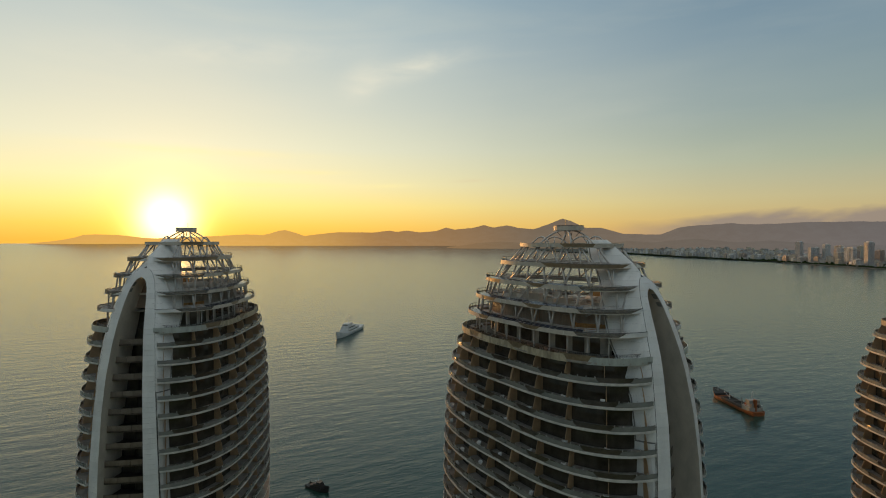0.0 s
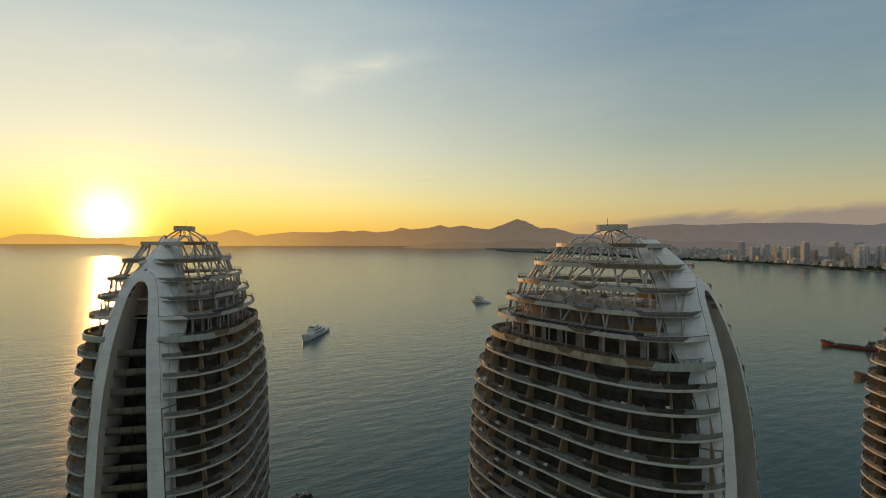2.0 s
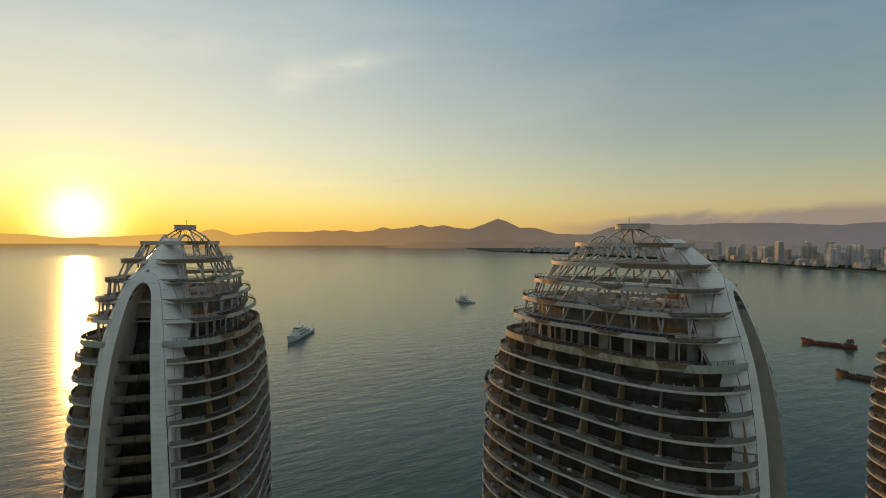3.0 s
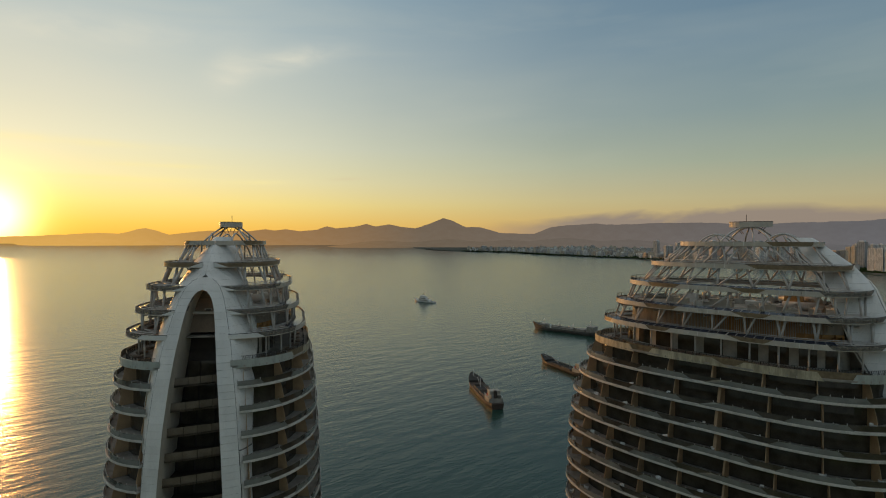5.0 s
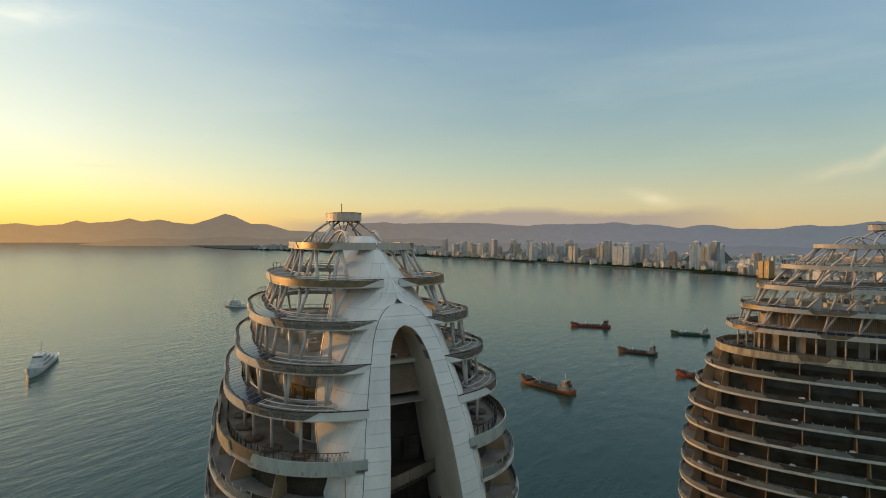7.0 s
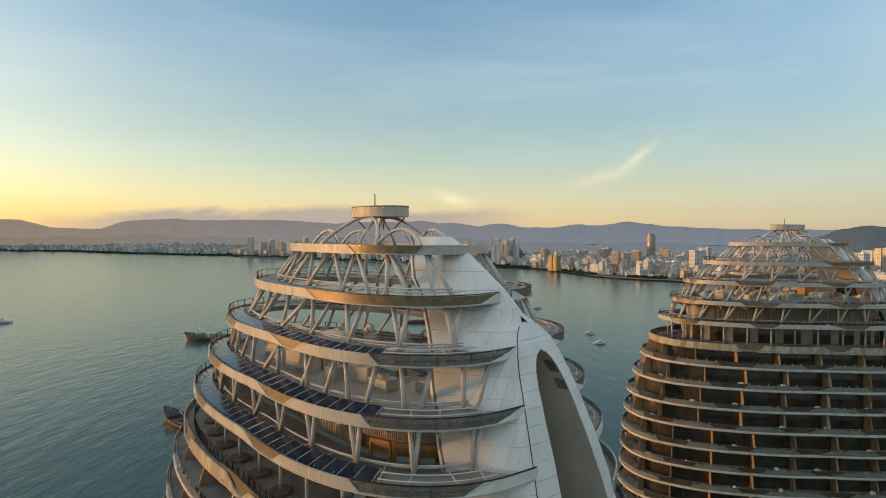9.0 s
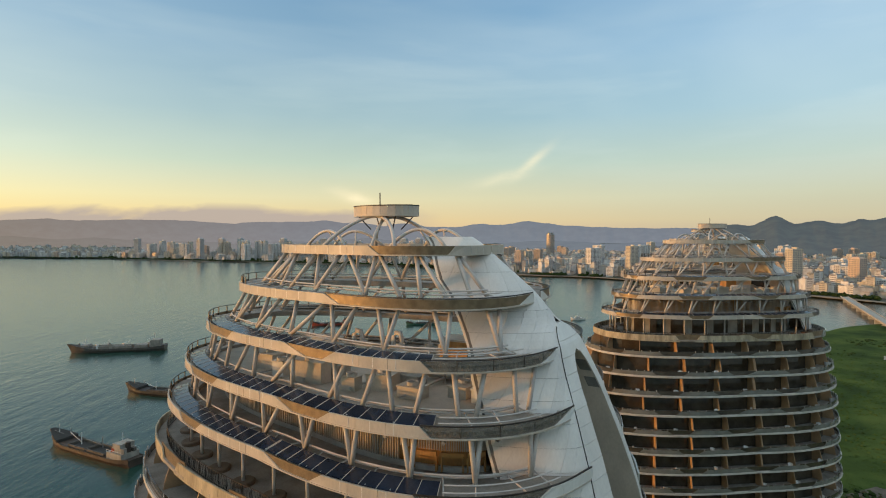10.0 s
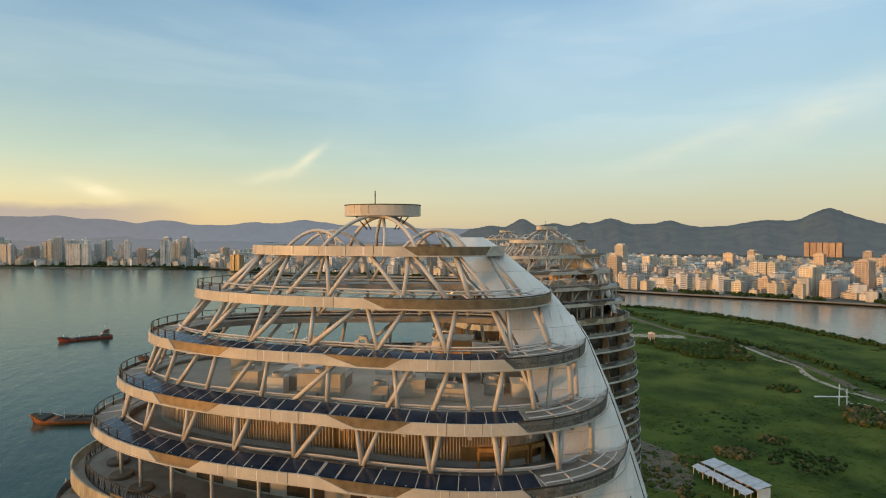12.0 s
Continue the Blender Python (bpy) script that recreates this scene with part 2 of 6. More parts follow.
class Shape:
    """Collects faces for one mesh."""

    def __init__(self):
        self.v, self.f = [], []

    def add(self, verts, faces):
        k = len(self.v)
        self.v += [tuple(p) for p in verts]
        self.f += [tuple(i + k for i in f) for f in faces]
        return self

    def box(self, x, y, z, sx, sy, sz, turn=0.0, taper=1.0):
        """A box whose base centre is at x, y, z."""
        c, s = math.cos(turn), math.sin(turn)
        vs = []
        for k, h in ((1.0, 0), (taper, sz)):
            for dx, dy in ((-1, -1), (1, -1), (1, 1), (-1, 1)):
                u, w = dx * sx / 2 * k, dy * sy / 2 * k
                vs.append((x + u * c - w * s, y + u * s + w * c, z + h))
        return self.add(vs, [(3, 2, 1, 0), (4, 5, 6, 7), (0, 1, 5, 4), (1, 2, 6, 5), (2, 3, 7, 6), (3, 0, 4, 7)])

    def loft(self, rows, closed=True, caps=True):
        """Rows of equally many points, joined row to row; each row is a closed outline."""
        n, vs, fs = len(rows[0]), [p for r in rows for p in r], []
        for i in range(len(rows) - 1):
            for j in range(n if closed else n - 1):
                fs.append((i * n + j, i * n + (j + 1) % n, (i + 1) * n + (j + 1) % n, (i + 1) * n + j))
        if caps and closed:
            fs += [tuple(reversed(range(n))), tuple(range((len(rows) - 1) * n, len(rows) * n))]
        return self.add(vs, fs)

    def tube(self, pts, r, sides=6):
        pts = [Vector(p) for p in pts]
        rows = []
        for i, p in enumerate(pts):
            d = (pts[min(i + 1, len(pts) - 1)] - pts[max(i - 1, 0)]).normalized()
            a = d.cross(Vector((0, 0, 1)) if abs(d.z) < 0.95 else Vector((1, 0, 0))).normalized()
            b = d.cross(a)
            rows.append([p + a * (r * math.cos(2 * math.pi * k / sides)) + b * (r * math.sin(2 * math.pi * k / sides)) for k in range(sides)])
        return self.loft(rows)

    def lathe(self, x, y, profile, sides=10):
        rows = [[(x + r * math.cos(2 * math.pi * k / sides), y + r * math.sin(2 * math.pi * k / sides), z) for k in range(sides)] for r, z in profile]
        return self.loft(rows)

    def mesh(self, name, mat, smooth=False):
        me = bpy.data.meshes.new(name)
        me.from_pydata(self.v, [], self.f)
        me.materials.append(mat)
        if smooth:
            me.shade_smooth()
        me.update()
        return me


def part(name, shape, mat, parent=None, label="", smooth=False):
    me = shape if isinstance(shape, bpy.types.Mesh) else shape.mesh(name, mat, smooth)
    ob = new(name, me)
    ob.parent = parent
    return tagged(ob, label)


def thing(name, label, category, group="", x=0, y=0, z=0, turn=0):
    ob = new(name)
    ob.empty_display_size = 0.5
    ob.matrix_world = pose(x, y, z, 0, 0, turn)
    return tagged(ob, label, category, group)


# ---- sea, land and distance ----
def rim_lift(r):
    """The sea's far rim, bent up to fit the horizon in the camera's view."""
    k = max((r - 2900) / 2075, 0)
    return 61.5 * k * k


def make_sea():
    m = bpy.data.materials.new("sea_water")
    m.use_nodes = True
    nt = m.node_tree
    N, L = nt.nodes.new, nt.links.new
    bsdf = nt.nodes["Principled BSDF"]
    bsdf.inputs["Roughness"].default_value, bsdf.inputs["IOR"].default_value = 0.19, 1.33
    bsdf.inputs["Specular IOR Level"].default_value = 0.5
    co = N("ShaderNodeNewGeometry").outputs["Position"]
    heights = []
    for scale, stretch, weight in ((0.13, 2.6, 1.5), (0.04, 2.0, 0.8), (0.42, 2.4, 0.42), (1.2, 1.8, 0.12)):
        mp = N("ShaderNodeMapping")
        mp.vector_type = "TEXTURE"     # crests lie across the sun's bearing
        mp.inputs["Scale"].default_value, mp.inputs["Rotation"].default_value = (stretch, 1, 1), (0, 0, radians(25))
        L(co, mp.inputs[0])
        n = N("ShaderNodeTexNoise")
        n.inputs["Scale"].default_value, n.inputs["Detail"].default_value = scale, 4
        L(mp.outputs[0], n.inputs["Vector"])
        k = N("ShaderNodeMath")
        k.operation = "MULTIPLY"
        k.inputs[1].default_value = weight
        L(n.outputs["Fac"], k.inputs[0])
        heights.append(k.outputs[0])
    total = heights[0]
    for h in heights[1:]:
        a = N("ShaderNodeMath")
        L(total, a.inputs[0])
        L(h, a.inputs[1])
        total = a.outputs[0]
    bp = N("ShaderNodeBump")
    bp.inputs["Strength"].default_value, bp.inputs["Distance"].default_value = 1.0, 0.32
    L(total, bp.inputs["Height"])
    level = N("ShaderNodeCombineXYZ")
    level.inputs[2].default_value = 1.0
    L(level.outputs[0], bp.inputs["Normal"])
    L(bp.outputs[0], bsdf.inputs["Normal"])
    tone = N("ShaderNodeTexNoise")
    tone.inputs["Scale"].default_value, tone.inputs["Detail"].default_value = 0.006, 4
    L(co, tone.inputs["Vector"])
    rgb = N("ShaderNodeValToRGB")
    rgb.color_ramp.elements[0].position, rgb.color_ramp.elements[0].color = 0.35, (0.013, 0.041, 0.031, 1)
    rgb.color_ramp.elements[1].position, rgb.color_ramp.elements[1].color = 0.65, (0.018, 0.053, 0.041, 1)
    L(tone.outputs["Fac"], rgb.inputs[0])
    # paler base colour over the river behind the island
    parts = N("ShaderNodeSeparateXYZ")
    L(co, parts.inputs[0])
    river_pale = N("ShaderNodeMapRange")
    river_pale.inputs[1].default_value, river_pale.inputs[2].default_value = -40.0, -220.0
    L(parts.outputs[1], river_pale.inputs[0])
    blend = N("ShaderNodeMix")
    blend.data_type = "RGBA"
    L(river_pale.outputs[0], blend.inputs[0])
    L(rgb.outputs[0], blend.inputs[6])
    blend.inputs[7].default_value = (0.19, 0.17, 0.14, 1)
    L(blend.outputs[2], bsdf.inputs["Base Color"])
    radii = [0, 150, 300, 600, 1000, 1600, 2400] + [2400 + 117 * i for i in range(1, 23)]
    n = 96
    vs, fs = [], []
    for r in radii:
        for k in range(n):
            a = 2 * math.pi * k / n
            vs.append((r * math.sin(a), r * math.cos(a), rim_lift(r)))
    for i in range(len(radii) - 1):
        for k in range(n):
            fs.append((i * n + k, (i + 1) * n + k, (i + 1) * n + (k + 1) % n, i * n + (k + 1) % n))
    g = Shape().add(vs, fs)
    tagged(part("water", g, m, smooth=True), "calm grey-green sea with fine ripples at sunset", "sea", kind="structure")


make_sea()


def ground_material(name, a, b, c, size):
    m = material(name, a, 0.95, spots=0.5, size=size, bump=0.6, fine=2.0, spec=0.08)
    nt = m.node_tree
    N, L = nt.nodes.new, nt.links.new
    co = N("ShaderNodeNewGeometry").outputs["Position"]
    n = N("ShaderNodeTexNoise")
    n.inputs["Scale"].default_value, n.inputs["Detail"].default_value = 1 / 28, 6
    L(co, n.inputs["Vector"])
    rgb = N("ShaderNodeValToRGB")
    els = rgb.color_ramp.elements
    els.new(0.5)
    for e, (p, col) in zip(els, ((0.34, c), (0.5, a), (0.66, b))):
        e.position, e.color = p, (*col, 1)
    L(n.outputs["Fac"], rgb.inputs[0])
    bsdf = nt.nodes["Principled BSDF"]
    old = bsdf.inputs["Base Color"].links[0].from_socket
    mx = N("ShaderNodeMix")
    mx.data_type = "RGBA"
    mx.inputs[0].default_value = 0.7
    L(old, mx.inputs[6])
    L(rgb.outputs[0], mx.inputs[7])
    L(mx.outputs[2], bsdf.inputs["Base Color"])
    return m


GRASS = ground_material("rough_grass", (0.056, 0.090, 0.020), (0.105, 0.138, 0.032), (0.024, 0.044, 0.012), 5)
CITY_GROUND = ground_material("city_ground", (0.10, 0.10, 0.085), (0.16, 0.15, 0.13), (0.04, 0.055, 0.03), 30)
SAND = material("pale_path", (0.36, 0.32, 0.26), 0.9, spots=0.3, size=3, bump=0.3)
LEAF = material("tree_leaf", (0.036, 0.062, 0.016), 0.8, spots=0.5, size=2.0, vary=0.25, spec=0.12)
LEAF_DRY = material("dry_leaf", (0.11, 0.092, 0.026), 0.8, spots=0.5, size=2.0, vary=0.25)


def smooth_outline(keys, per=8):
    """A closed curve through key points."""
    n, out = len(keys), []
    P = [Vector(k) for k in keys]
    for i in range(n):
        p0, p1, p2, p3 = P[i - 1], P[i], P[(i + 1) % n], P[(i + 2) % n]
        for k in range(per):
            t = k / per
            out.append(0.5 * ((2 * p1) + (p2 - p0) * t + (2 * p0 - 5 * p1 + 4 * p2 - p3) * t * t + (3 * p1 - p0 - 3 * p2 + p3) * t ** 3))
    return out


def land(name, keys, top, mat, label, shore=6.0, per=6):
    """Low land with a sloping bank round an outline."""
    edge = smooth_outline([(x, y, 0) for x, y in keys], per)
    mid = sum(edge, Vector()) / len(edge)
    bm = bmesh.new()
    lo, hi = [], []
    for i, p in enumerate(edge):
        d = edge[(i + 1) % len(edge)] - edge[i - 1]
        out = Vector((d.y, -d.x, 0)).normalized()
        if (p + out - mid).length < (p - mid).length:
            out = -out
        p = p + out * (4 * noise.noise(p * 0.02))
        base = rim_lift(math.hypot(p.x, p.y))
        lo.append(bm.verts.new((p.x + out.x * shore, p.y + out.y * shore, base - 1.5)))
        hi.append(bm.verts.new((p.x, p.y, base + top)))
    for i in range(len(edge)):
        j = (i + 1) % len(edge)
        bm.faces.new((lo[i], lo[j], hi[j], hi[i]))
    outer = [(v.co.x, v.co.y) for v in hi]
    inner = []
    xs, ys = [p[0] for p in outer], [p[1] for p in outer]
    gap = max(max(xs) - min(xs), max(ys) - min(ys)) / 26
    for gx in np.arange(min(xs), max(xs), gap):
        for gy in np.arange(min(ys), max(ys), gap):
            odd = False
            for i in range(len(outer)):
                (ax, ay), (bx, by) = outer[i - 1], outer[i]
                if (ay > gy) != (by > gy) and gx < (bx - ax) * (gy - ay) / (by - ay) + ax:
                    odd = not odd
            if odd and min(math.hypot(gx - p[0], gy - p[1]) for p in outer) > gap * 0.35:
                inner.append((float(gx), float(gy)))
    points = [Vector(p) for p in outer + inner]
    flat, _, tris, *_ = geometry.delaunay_2d_cdt(points, [], [list(range(len(outer)))], 1, 0.001)
    top_verts = [bm.verts.new((p.x, p.y, rim_lift(p.length) + top)) for p in flat]
    for f in tris:
        bm.faces.new([top_verts[i] for i in f])
    me = bpy.data.meshes.new(name)
    bm.to_mesh(me)
    bm.free()
    me.materials.append(mat)
    return tagged(new(name, me), label, "ground", kind="structure")


ISLAND = [(-150, 60), (-115, 150), (-40, 168), (60, 150), (150, 130), (300, 60), (470, -10), (560, -60), (612, -130), (575, -181), (515, -219),
          (457, -246), (357, -261), (200, -270), (40, -200), (-110, -60)]
land("ground_island", ISLAND, 2.6, GRASS, "rough green grassland of a low island, overgrown and damp")
COAST = [(800, 4500), (840, 4050), (972, 3653), (1274, 3335), (1407, 2762), (1500, 2350), (1488, 1750), (1485, 1380), (1440, 900), (1385, 690), (1225, 520), (1175, 380), (1160, 240),
         (1000, 20), (808, -200), (663, -421), (520, -600), (250, -900), (-200, -1500), (900, -3900), (3300, -3300), (4500, -800), (4450, 1200), (3500, 3300), (2400, 4300), (1100, 4850), (850, 4850)]
land("ground_mainland", COAST, 3.0, CITY_GROUND, "flat built-up mainland shore with streets and trees", shore=14)


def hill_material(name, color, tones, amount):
    """Wooded slopes with the haze of sunlit air added as emission: tones from below the sun to opposite it."""
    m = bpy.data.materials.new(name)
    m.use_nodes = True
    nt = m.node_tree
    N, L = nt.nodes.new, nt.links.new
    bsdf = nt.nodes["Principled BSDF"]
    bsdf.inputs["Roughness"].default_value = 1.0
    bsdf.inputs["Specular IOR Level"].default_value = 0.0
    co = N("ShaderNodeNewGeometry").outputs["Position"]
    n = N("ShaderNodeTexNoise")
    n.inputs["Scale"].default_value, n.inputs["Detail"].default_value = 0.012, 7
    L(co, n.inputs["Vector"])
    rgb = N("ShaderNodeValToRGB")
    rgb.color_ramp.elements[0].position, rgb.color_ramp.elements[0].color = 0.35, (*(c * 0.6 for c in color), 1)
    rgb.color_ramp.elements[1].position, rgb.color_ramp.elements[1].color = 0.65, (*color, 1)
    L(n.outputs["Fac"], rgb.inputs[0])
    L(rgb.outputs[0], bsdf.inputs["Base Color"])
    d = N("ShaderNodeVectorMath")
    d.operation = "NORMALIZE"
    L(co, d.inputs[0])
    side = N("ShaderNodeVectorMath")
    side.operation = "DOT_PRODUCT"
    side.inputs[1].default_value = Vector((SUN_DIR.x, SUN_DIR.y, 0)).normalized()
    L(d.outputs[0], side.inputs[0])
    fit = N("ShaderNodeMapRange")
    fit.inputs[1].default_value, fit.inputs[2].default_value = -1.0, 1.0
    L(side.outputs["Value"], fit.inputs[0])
    # haze colour by bearing, emitted by the slope itself
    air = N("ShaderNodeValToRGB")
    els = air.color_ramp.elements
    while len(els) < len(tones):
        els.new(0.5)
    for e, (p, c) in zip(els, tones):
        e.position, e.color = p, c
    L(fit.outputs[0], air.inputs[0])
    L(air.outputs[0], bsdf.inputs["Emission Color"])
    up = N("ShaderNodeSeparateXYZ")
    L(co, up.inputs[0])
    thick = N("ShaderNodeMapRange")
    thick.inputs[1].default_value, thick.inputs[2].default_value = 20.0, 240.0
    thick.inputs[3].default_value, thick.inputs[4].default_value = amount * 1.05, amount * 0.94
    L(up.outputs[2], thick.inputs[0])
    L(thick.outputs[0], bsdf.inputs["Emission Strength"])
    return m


def ridge(name, label, r, depth, b0, b1, base, peaks, mat, rough=0.085, step=0.2, skyline=()):
    """A range of hills along a bearing, its skyline a sum of rounded peaks with spurs in front."""
    bs = np.arange(b0, b1 + step, step)
    rows = []
    for k in range(9):
        f = k / 8
        row = []
        for b in bs:
            h = base + sum(((ph - base) * math.exp(-abs((b - pb) / (pw * 1.25)) ** 1.7)) ** 4 for pb, ph, pw in peaks) ** 0.25
            if skyline:
                h = float(np.interp(b, skyline[0::2], skyline[1::2]))
            h *= 1 + rough * (noise.noise((b * 0.55, 3.1, r * 0.01)) + 0.5 * noise.noise((b * 1.7, 8.1, r * 0.01)) + 0.34 * noise.noise((b * 4.3, 2.1, 0)) + 0.2 * noise.noise((b * 9, 5.1, 0)))
            edge = min(1, (b - b0) / 4 + 0.02, (b1 - b) / 4 + 0.02)
            rr = r - depth * (1 - f)
            spur = 0.75 + 0.35 * noise.noise((b * 0.9, f * 2.2, 1.0)) + 0.2 * noise.noise((b * 2.6, f * 4, 4.0))
            z = rim_lift(rr) - 2 + (h * edge) * f ** 0.9 * (f + (1 - f) * spur)
            a = radians(b)
            row.append((rr * math.sin(a), rr * math.cos(a), z))
        rows.append(row)
    rows.append([(x * 1.01, y * 1.01, -5) for x, y, z in rows[-1]])
    g = Shape().loft(rows, closed=False, caps=False)
    tagged(part(name, g, mat, smooth=True), label, "hills", kind="structure")


# haze tones that the hills emit, from opposite the sun to below it
HAZE_GLOW = [(0.10, lin(96, 101, 112)), (0.45, lin(100, 104, 112)), (0.62, lin(108, 106, 110)), (0.78, lin(116, 106, 100)), (0.90, lin(122, 106, 89)), (0.97, lin(174, 132, 82)), (1.0, lin(240, 184, 92))]
FAR_HILL = hill_material("far_hill", (0.05, 0.055, 0.055), HAZE_GLOW, 0.84)
FOOT_HILL = hill_material("foot_hill", (0.04, 0.05, 0.045), HAZE_GLOW, 0.74)
NEAR_HILL = hill_material("near_hill", (0.050, 0.062, 0.040), HAZE_GLOW, 0.36)
KNOLL = hill_material("wooded_knoll", (0.034, 0.048, 0.027), HAZE_GLOW, 0.13)
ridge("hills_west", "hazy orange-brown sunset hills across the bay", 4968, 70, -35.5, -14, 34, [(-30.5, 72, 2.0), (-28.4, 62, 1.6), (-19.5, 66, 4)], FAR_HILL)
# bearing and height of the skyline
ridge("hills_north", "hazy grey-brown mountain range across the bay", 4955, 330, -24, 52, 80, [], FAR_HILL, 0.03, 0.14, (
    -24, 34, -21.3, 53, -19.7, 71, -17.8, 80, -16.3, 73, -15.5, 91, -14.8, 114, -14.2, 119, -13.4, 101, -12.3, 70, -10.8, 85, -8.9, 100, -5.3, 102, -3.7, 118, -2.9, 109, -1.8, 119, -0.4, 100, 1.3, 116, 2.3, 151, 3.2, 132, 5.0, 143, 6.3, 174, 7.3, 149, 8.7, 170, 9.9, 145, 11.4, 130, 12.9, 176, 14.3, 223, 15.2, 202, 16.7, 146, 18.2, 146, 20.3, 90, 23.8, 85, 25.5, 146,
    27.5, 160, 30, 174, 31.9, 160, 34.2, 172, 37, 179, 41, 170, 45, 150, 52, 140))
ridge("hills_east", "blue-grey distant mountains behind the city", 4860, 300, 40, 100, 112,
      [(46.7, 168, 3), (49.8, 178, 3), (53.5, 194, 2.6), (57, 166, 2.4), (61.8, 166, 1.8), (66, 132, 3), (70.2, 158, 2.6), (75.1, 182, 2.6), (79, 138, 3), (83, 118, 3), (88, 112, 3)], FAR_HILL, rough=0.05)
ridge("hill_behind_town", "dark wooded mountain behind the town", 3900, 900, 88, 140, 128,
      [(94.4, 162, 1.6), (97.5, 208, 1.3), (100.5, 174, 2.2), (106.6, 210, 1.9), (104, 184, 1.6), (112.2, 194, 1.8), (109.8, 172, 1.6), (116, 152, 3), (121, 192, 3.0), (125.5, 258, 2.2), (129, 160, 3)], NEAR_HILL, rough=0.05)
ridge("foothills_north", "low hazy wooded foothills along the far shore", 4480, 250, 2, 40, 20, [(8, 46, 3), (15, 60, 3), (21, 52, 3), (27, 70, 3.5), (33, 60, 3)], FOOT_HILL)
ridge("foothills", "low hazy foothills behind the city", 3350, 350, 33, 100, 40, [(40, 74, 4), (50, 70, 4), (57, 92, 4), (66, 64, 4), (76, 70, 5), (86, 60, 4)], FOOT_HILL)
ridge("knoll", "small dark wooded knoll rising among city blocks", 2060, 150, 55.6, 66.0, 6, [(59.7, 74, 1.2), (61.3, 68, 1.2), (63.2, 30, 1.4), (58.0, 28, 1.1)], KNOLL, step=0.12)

# ---- the towers ----
# height, centre, half length, half width of the egg-shaped plan (x is the front with the arch)
EGG = np.array([(0, -2.6, 25.0, 13.4), (20, -2.8, 26.6, 14.1), (35, -2.9, 27.0, 14.4), (50, -2.9, 26.9, 14.3), (60, -2.9, 26.4, 14.0), (66.4, -2.83, 25.6, 13.65), (69.65, -2.54, 24.8, 13.45),
                (72.9, -2.2, 23.7, 13.15), (76.15, -1.85, 22.5, 12.5), (79.4, -1.74, 21.0, 11.9), (82.65, -1.72, 19.0, 10.9), (85.9, -1.42, 16.9, 9.68), (89.15, -0.9, 13.9, 7.75),
                (92.4, -0.4, 9.85, 5.5), (93.6, -0.4, 7.6, 4.0), (94.6, -0.3, 5.0, 2.6)])
FULL, FULL_FRONT, SKEW, SHOULDER = 2.37, 2.9, 0.17, 0.17
FRONT = ([0, 35, 50, 60, 66.4, 69.65, 72.9, 76.15, 79.4, 82.65, 85.9, 89.15, 92.4, 93.6, 94.6], [22.2, 22.8, 22.4, 21.8, 21.1, 20.5, 19.9, 19.1, 18.0, 16.75, 15.3, 12.95, 9.45, 7.2, 4.7])
RINGS = [92.4, 89.15, 85.9, 82.65, 79.4]
TERRACE = 76.15
FLOORS = [72.9 - 3.25 * i for i in range(22)]
TIP = {89.15: 1.7, 85.9: 3.0, 82.65: 4.25, 79.4: 5.6, 76.15: 6.2}
RUN_ON = {89.15: 0.95, 85.9: 0.8, 82.65: 0.9, 79.4: 1.6, 76.15: 1.7}


def egg(z):
    return [float(np.interp(z, EGG[:, 0], EGG[:, k])) for k in (1, 2, 3)]


def plan(z, th):
    """The outline at height z: a full oval, wider towards the front."""
    if z in TIP:
        turn = (th + math.pi) % (2 * math.pi) - math.pi
        bend = tip_angle(z)
        if abs(turn) < bend:
            # past the bend the rings run on straight
            side = 1 if turn > 0 else -1
            (x0, y0), (x1, y1) = oval(z, side * bend), oval(z, side * (bend + 0.01))
            k = (abs(turn) - bend) / 0.01
            return x0 + (x1 - x0) * k, y0 + (y1 - y0) * k
    return oval(z, th)


def oval(z, th):
    c, a, b = egg(z)
    cs, sn = math.cos(th), math.sin(th)
    e = 2 / (FULL if cs < 0 else FULL_FRONT)
    p, q = math.copysign(abs(cs) ** e, cs), math.copysign(abs(sn) ** e, sn)
    return c + (a if p < 0 else front(z) - c) * p, b * q * (1 + SKEW * p + SHOULDER * max(p, 0) * (1 - max(p, 0)))


def front(z):
    """How far the outline reaches forward at height z."""
    return float(np.interp(z, *FRONT))


def rim(z, th, off=0.0, at=None):
    """A point of the outline at height z, off metres outside it; at: its own height."""
    x, y = plan(z, th)
    (x0, y0), (x1, y1) = plan(z, th - 0.01), plan(z, th + 0.01)
    n = Vector((y1 - y0, x0 - x1, 0)).normalized()
    return Vector((x + n.x * off, y + n.y * off, z if at is None else at))


def path_length(z, t0, t1, n):
    c, a, b = egg(z)
    t = np.linspace(t0, t1, n)
    cs, sn = np.cos(t), np.sin(t)
    e = 2 / np.where(cs < 0, FULL, FULL_FRONT)
    p, q = np.sign(cs) * abs(cs) ** e, np.sign(sn) * abs(sn) ** e
    x, y = c + np.where(p < 0, a, front(z) - c) * p, b * q * (1 + SKEW * p + SHOULDER * np.maximum(p, 0) * (1 - np.maximum(p, 0)))
    return t, np.concatenate([[0], np.cumsum(np.hypot(np.diff(x), np.diff(y)))])


def spread(z, t0, t1, step):
    """Angles from t0 to t1, about step metres apart along the outline."""
    t, s = path_length(z, t0, t1, 900)
    n = max(1, round(s[-1] / step))
    return [float(v) for v in np.interp(np.linspace(0, s[-1], n + 1), s, t)]


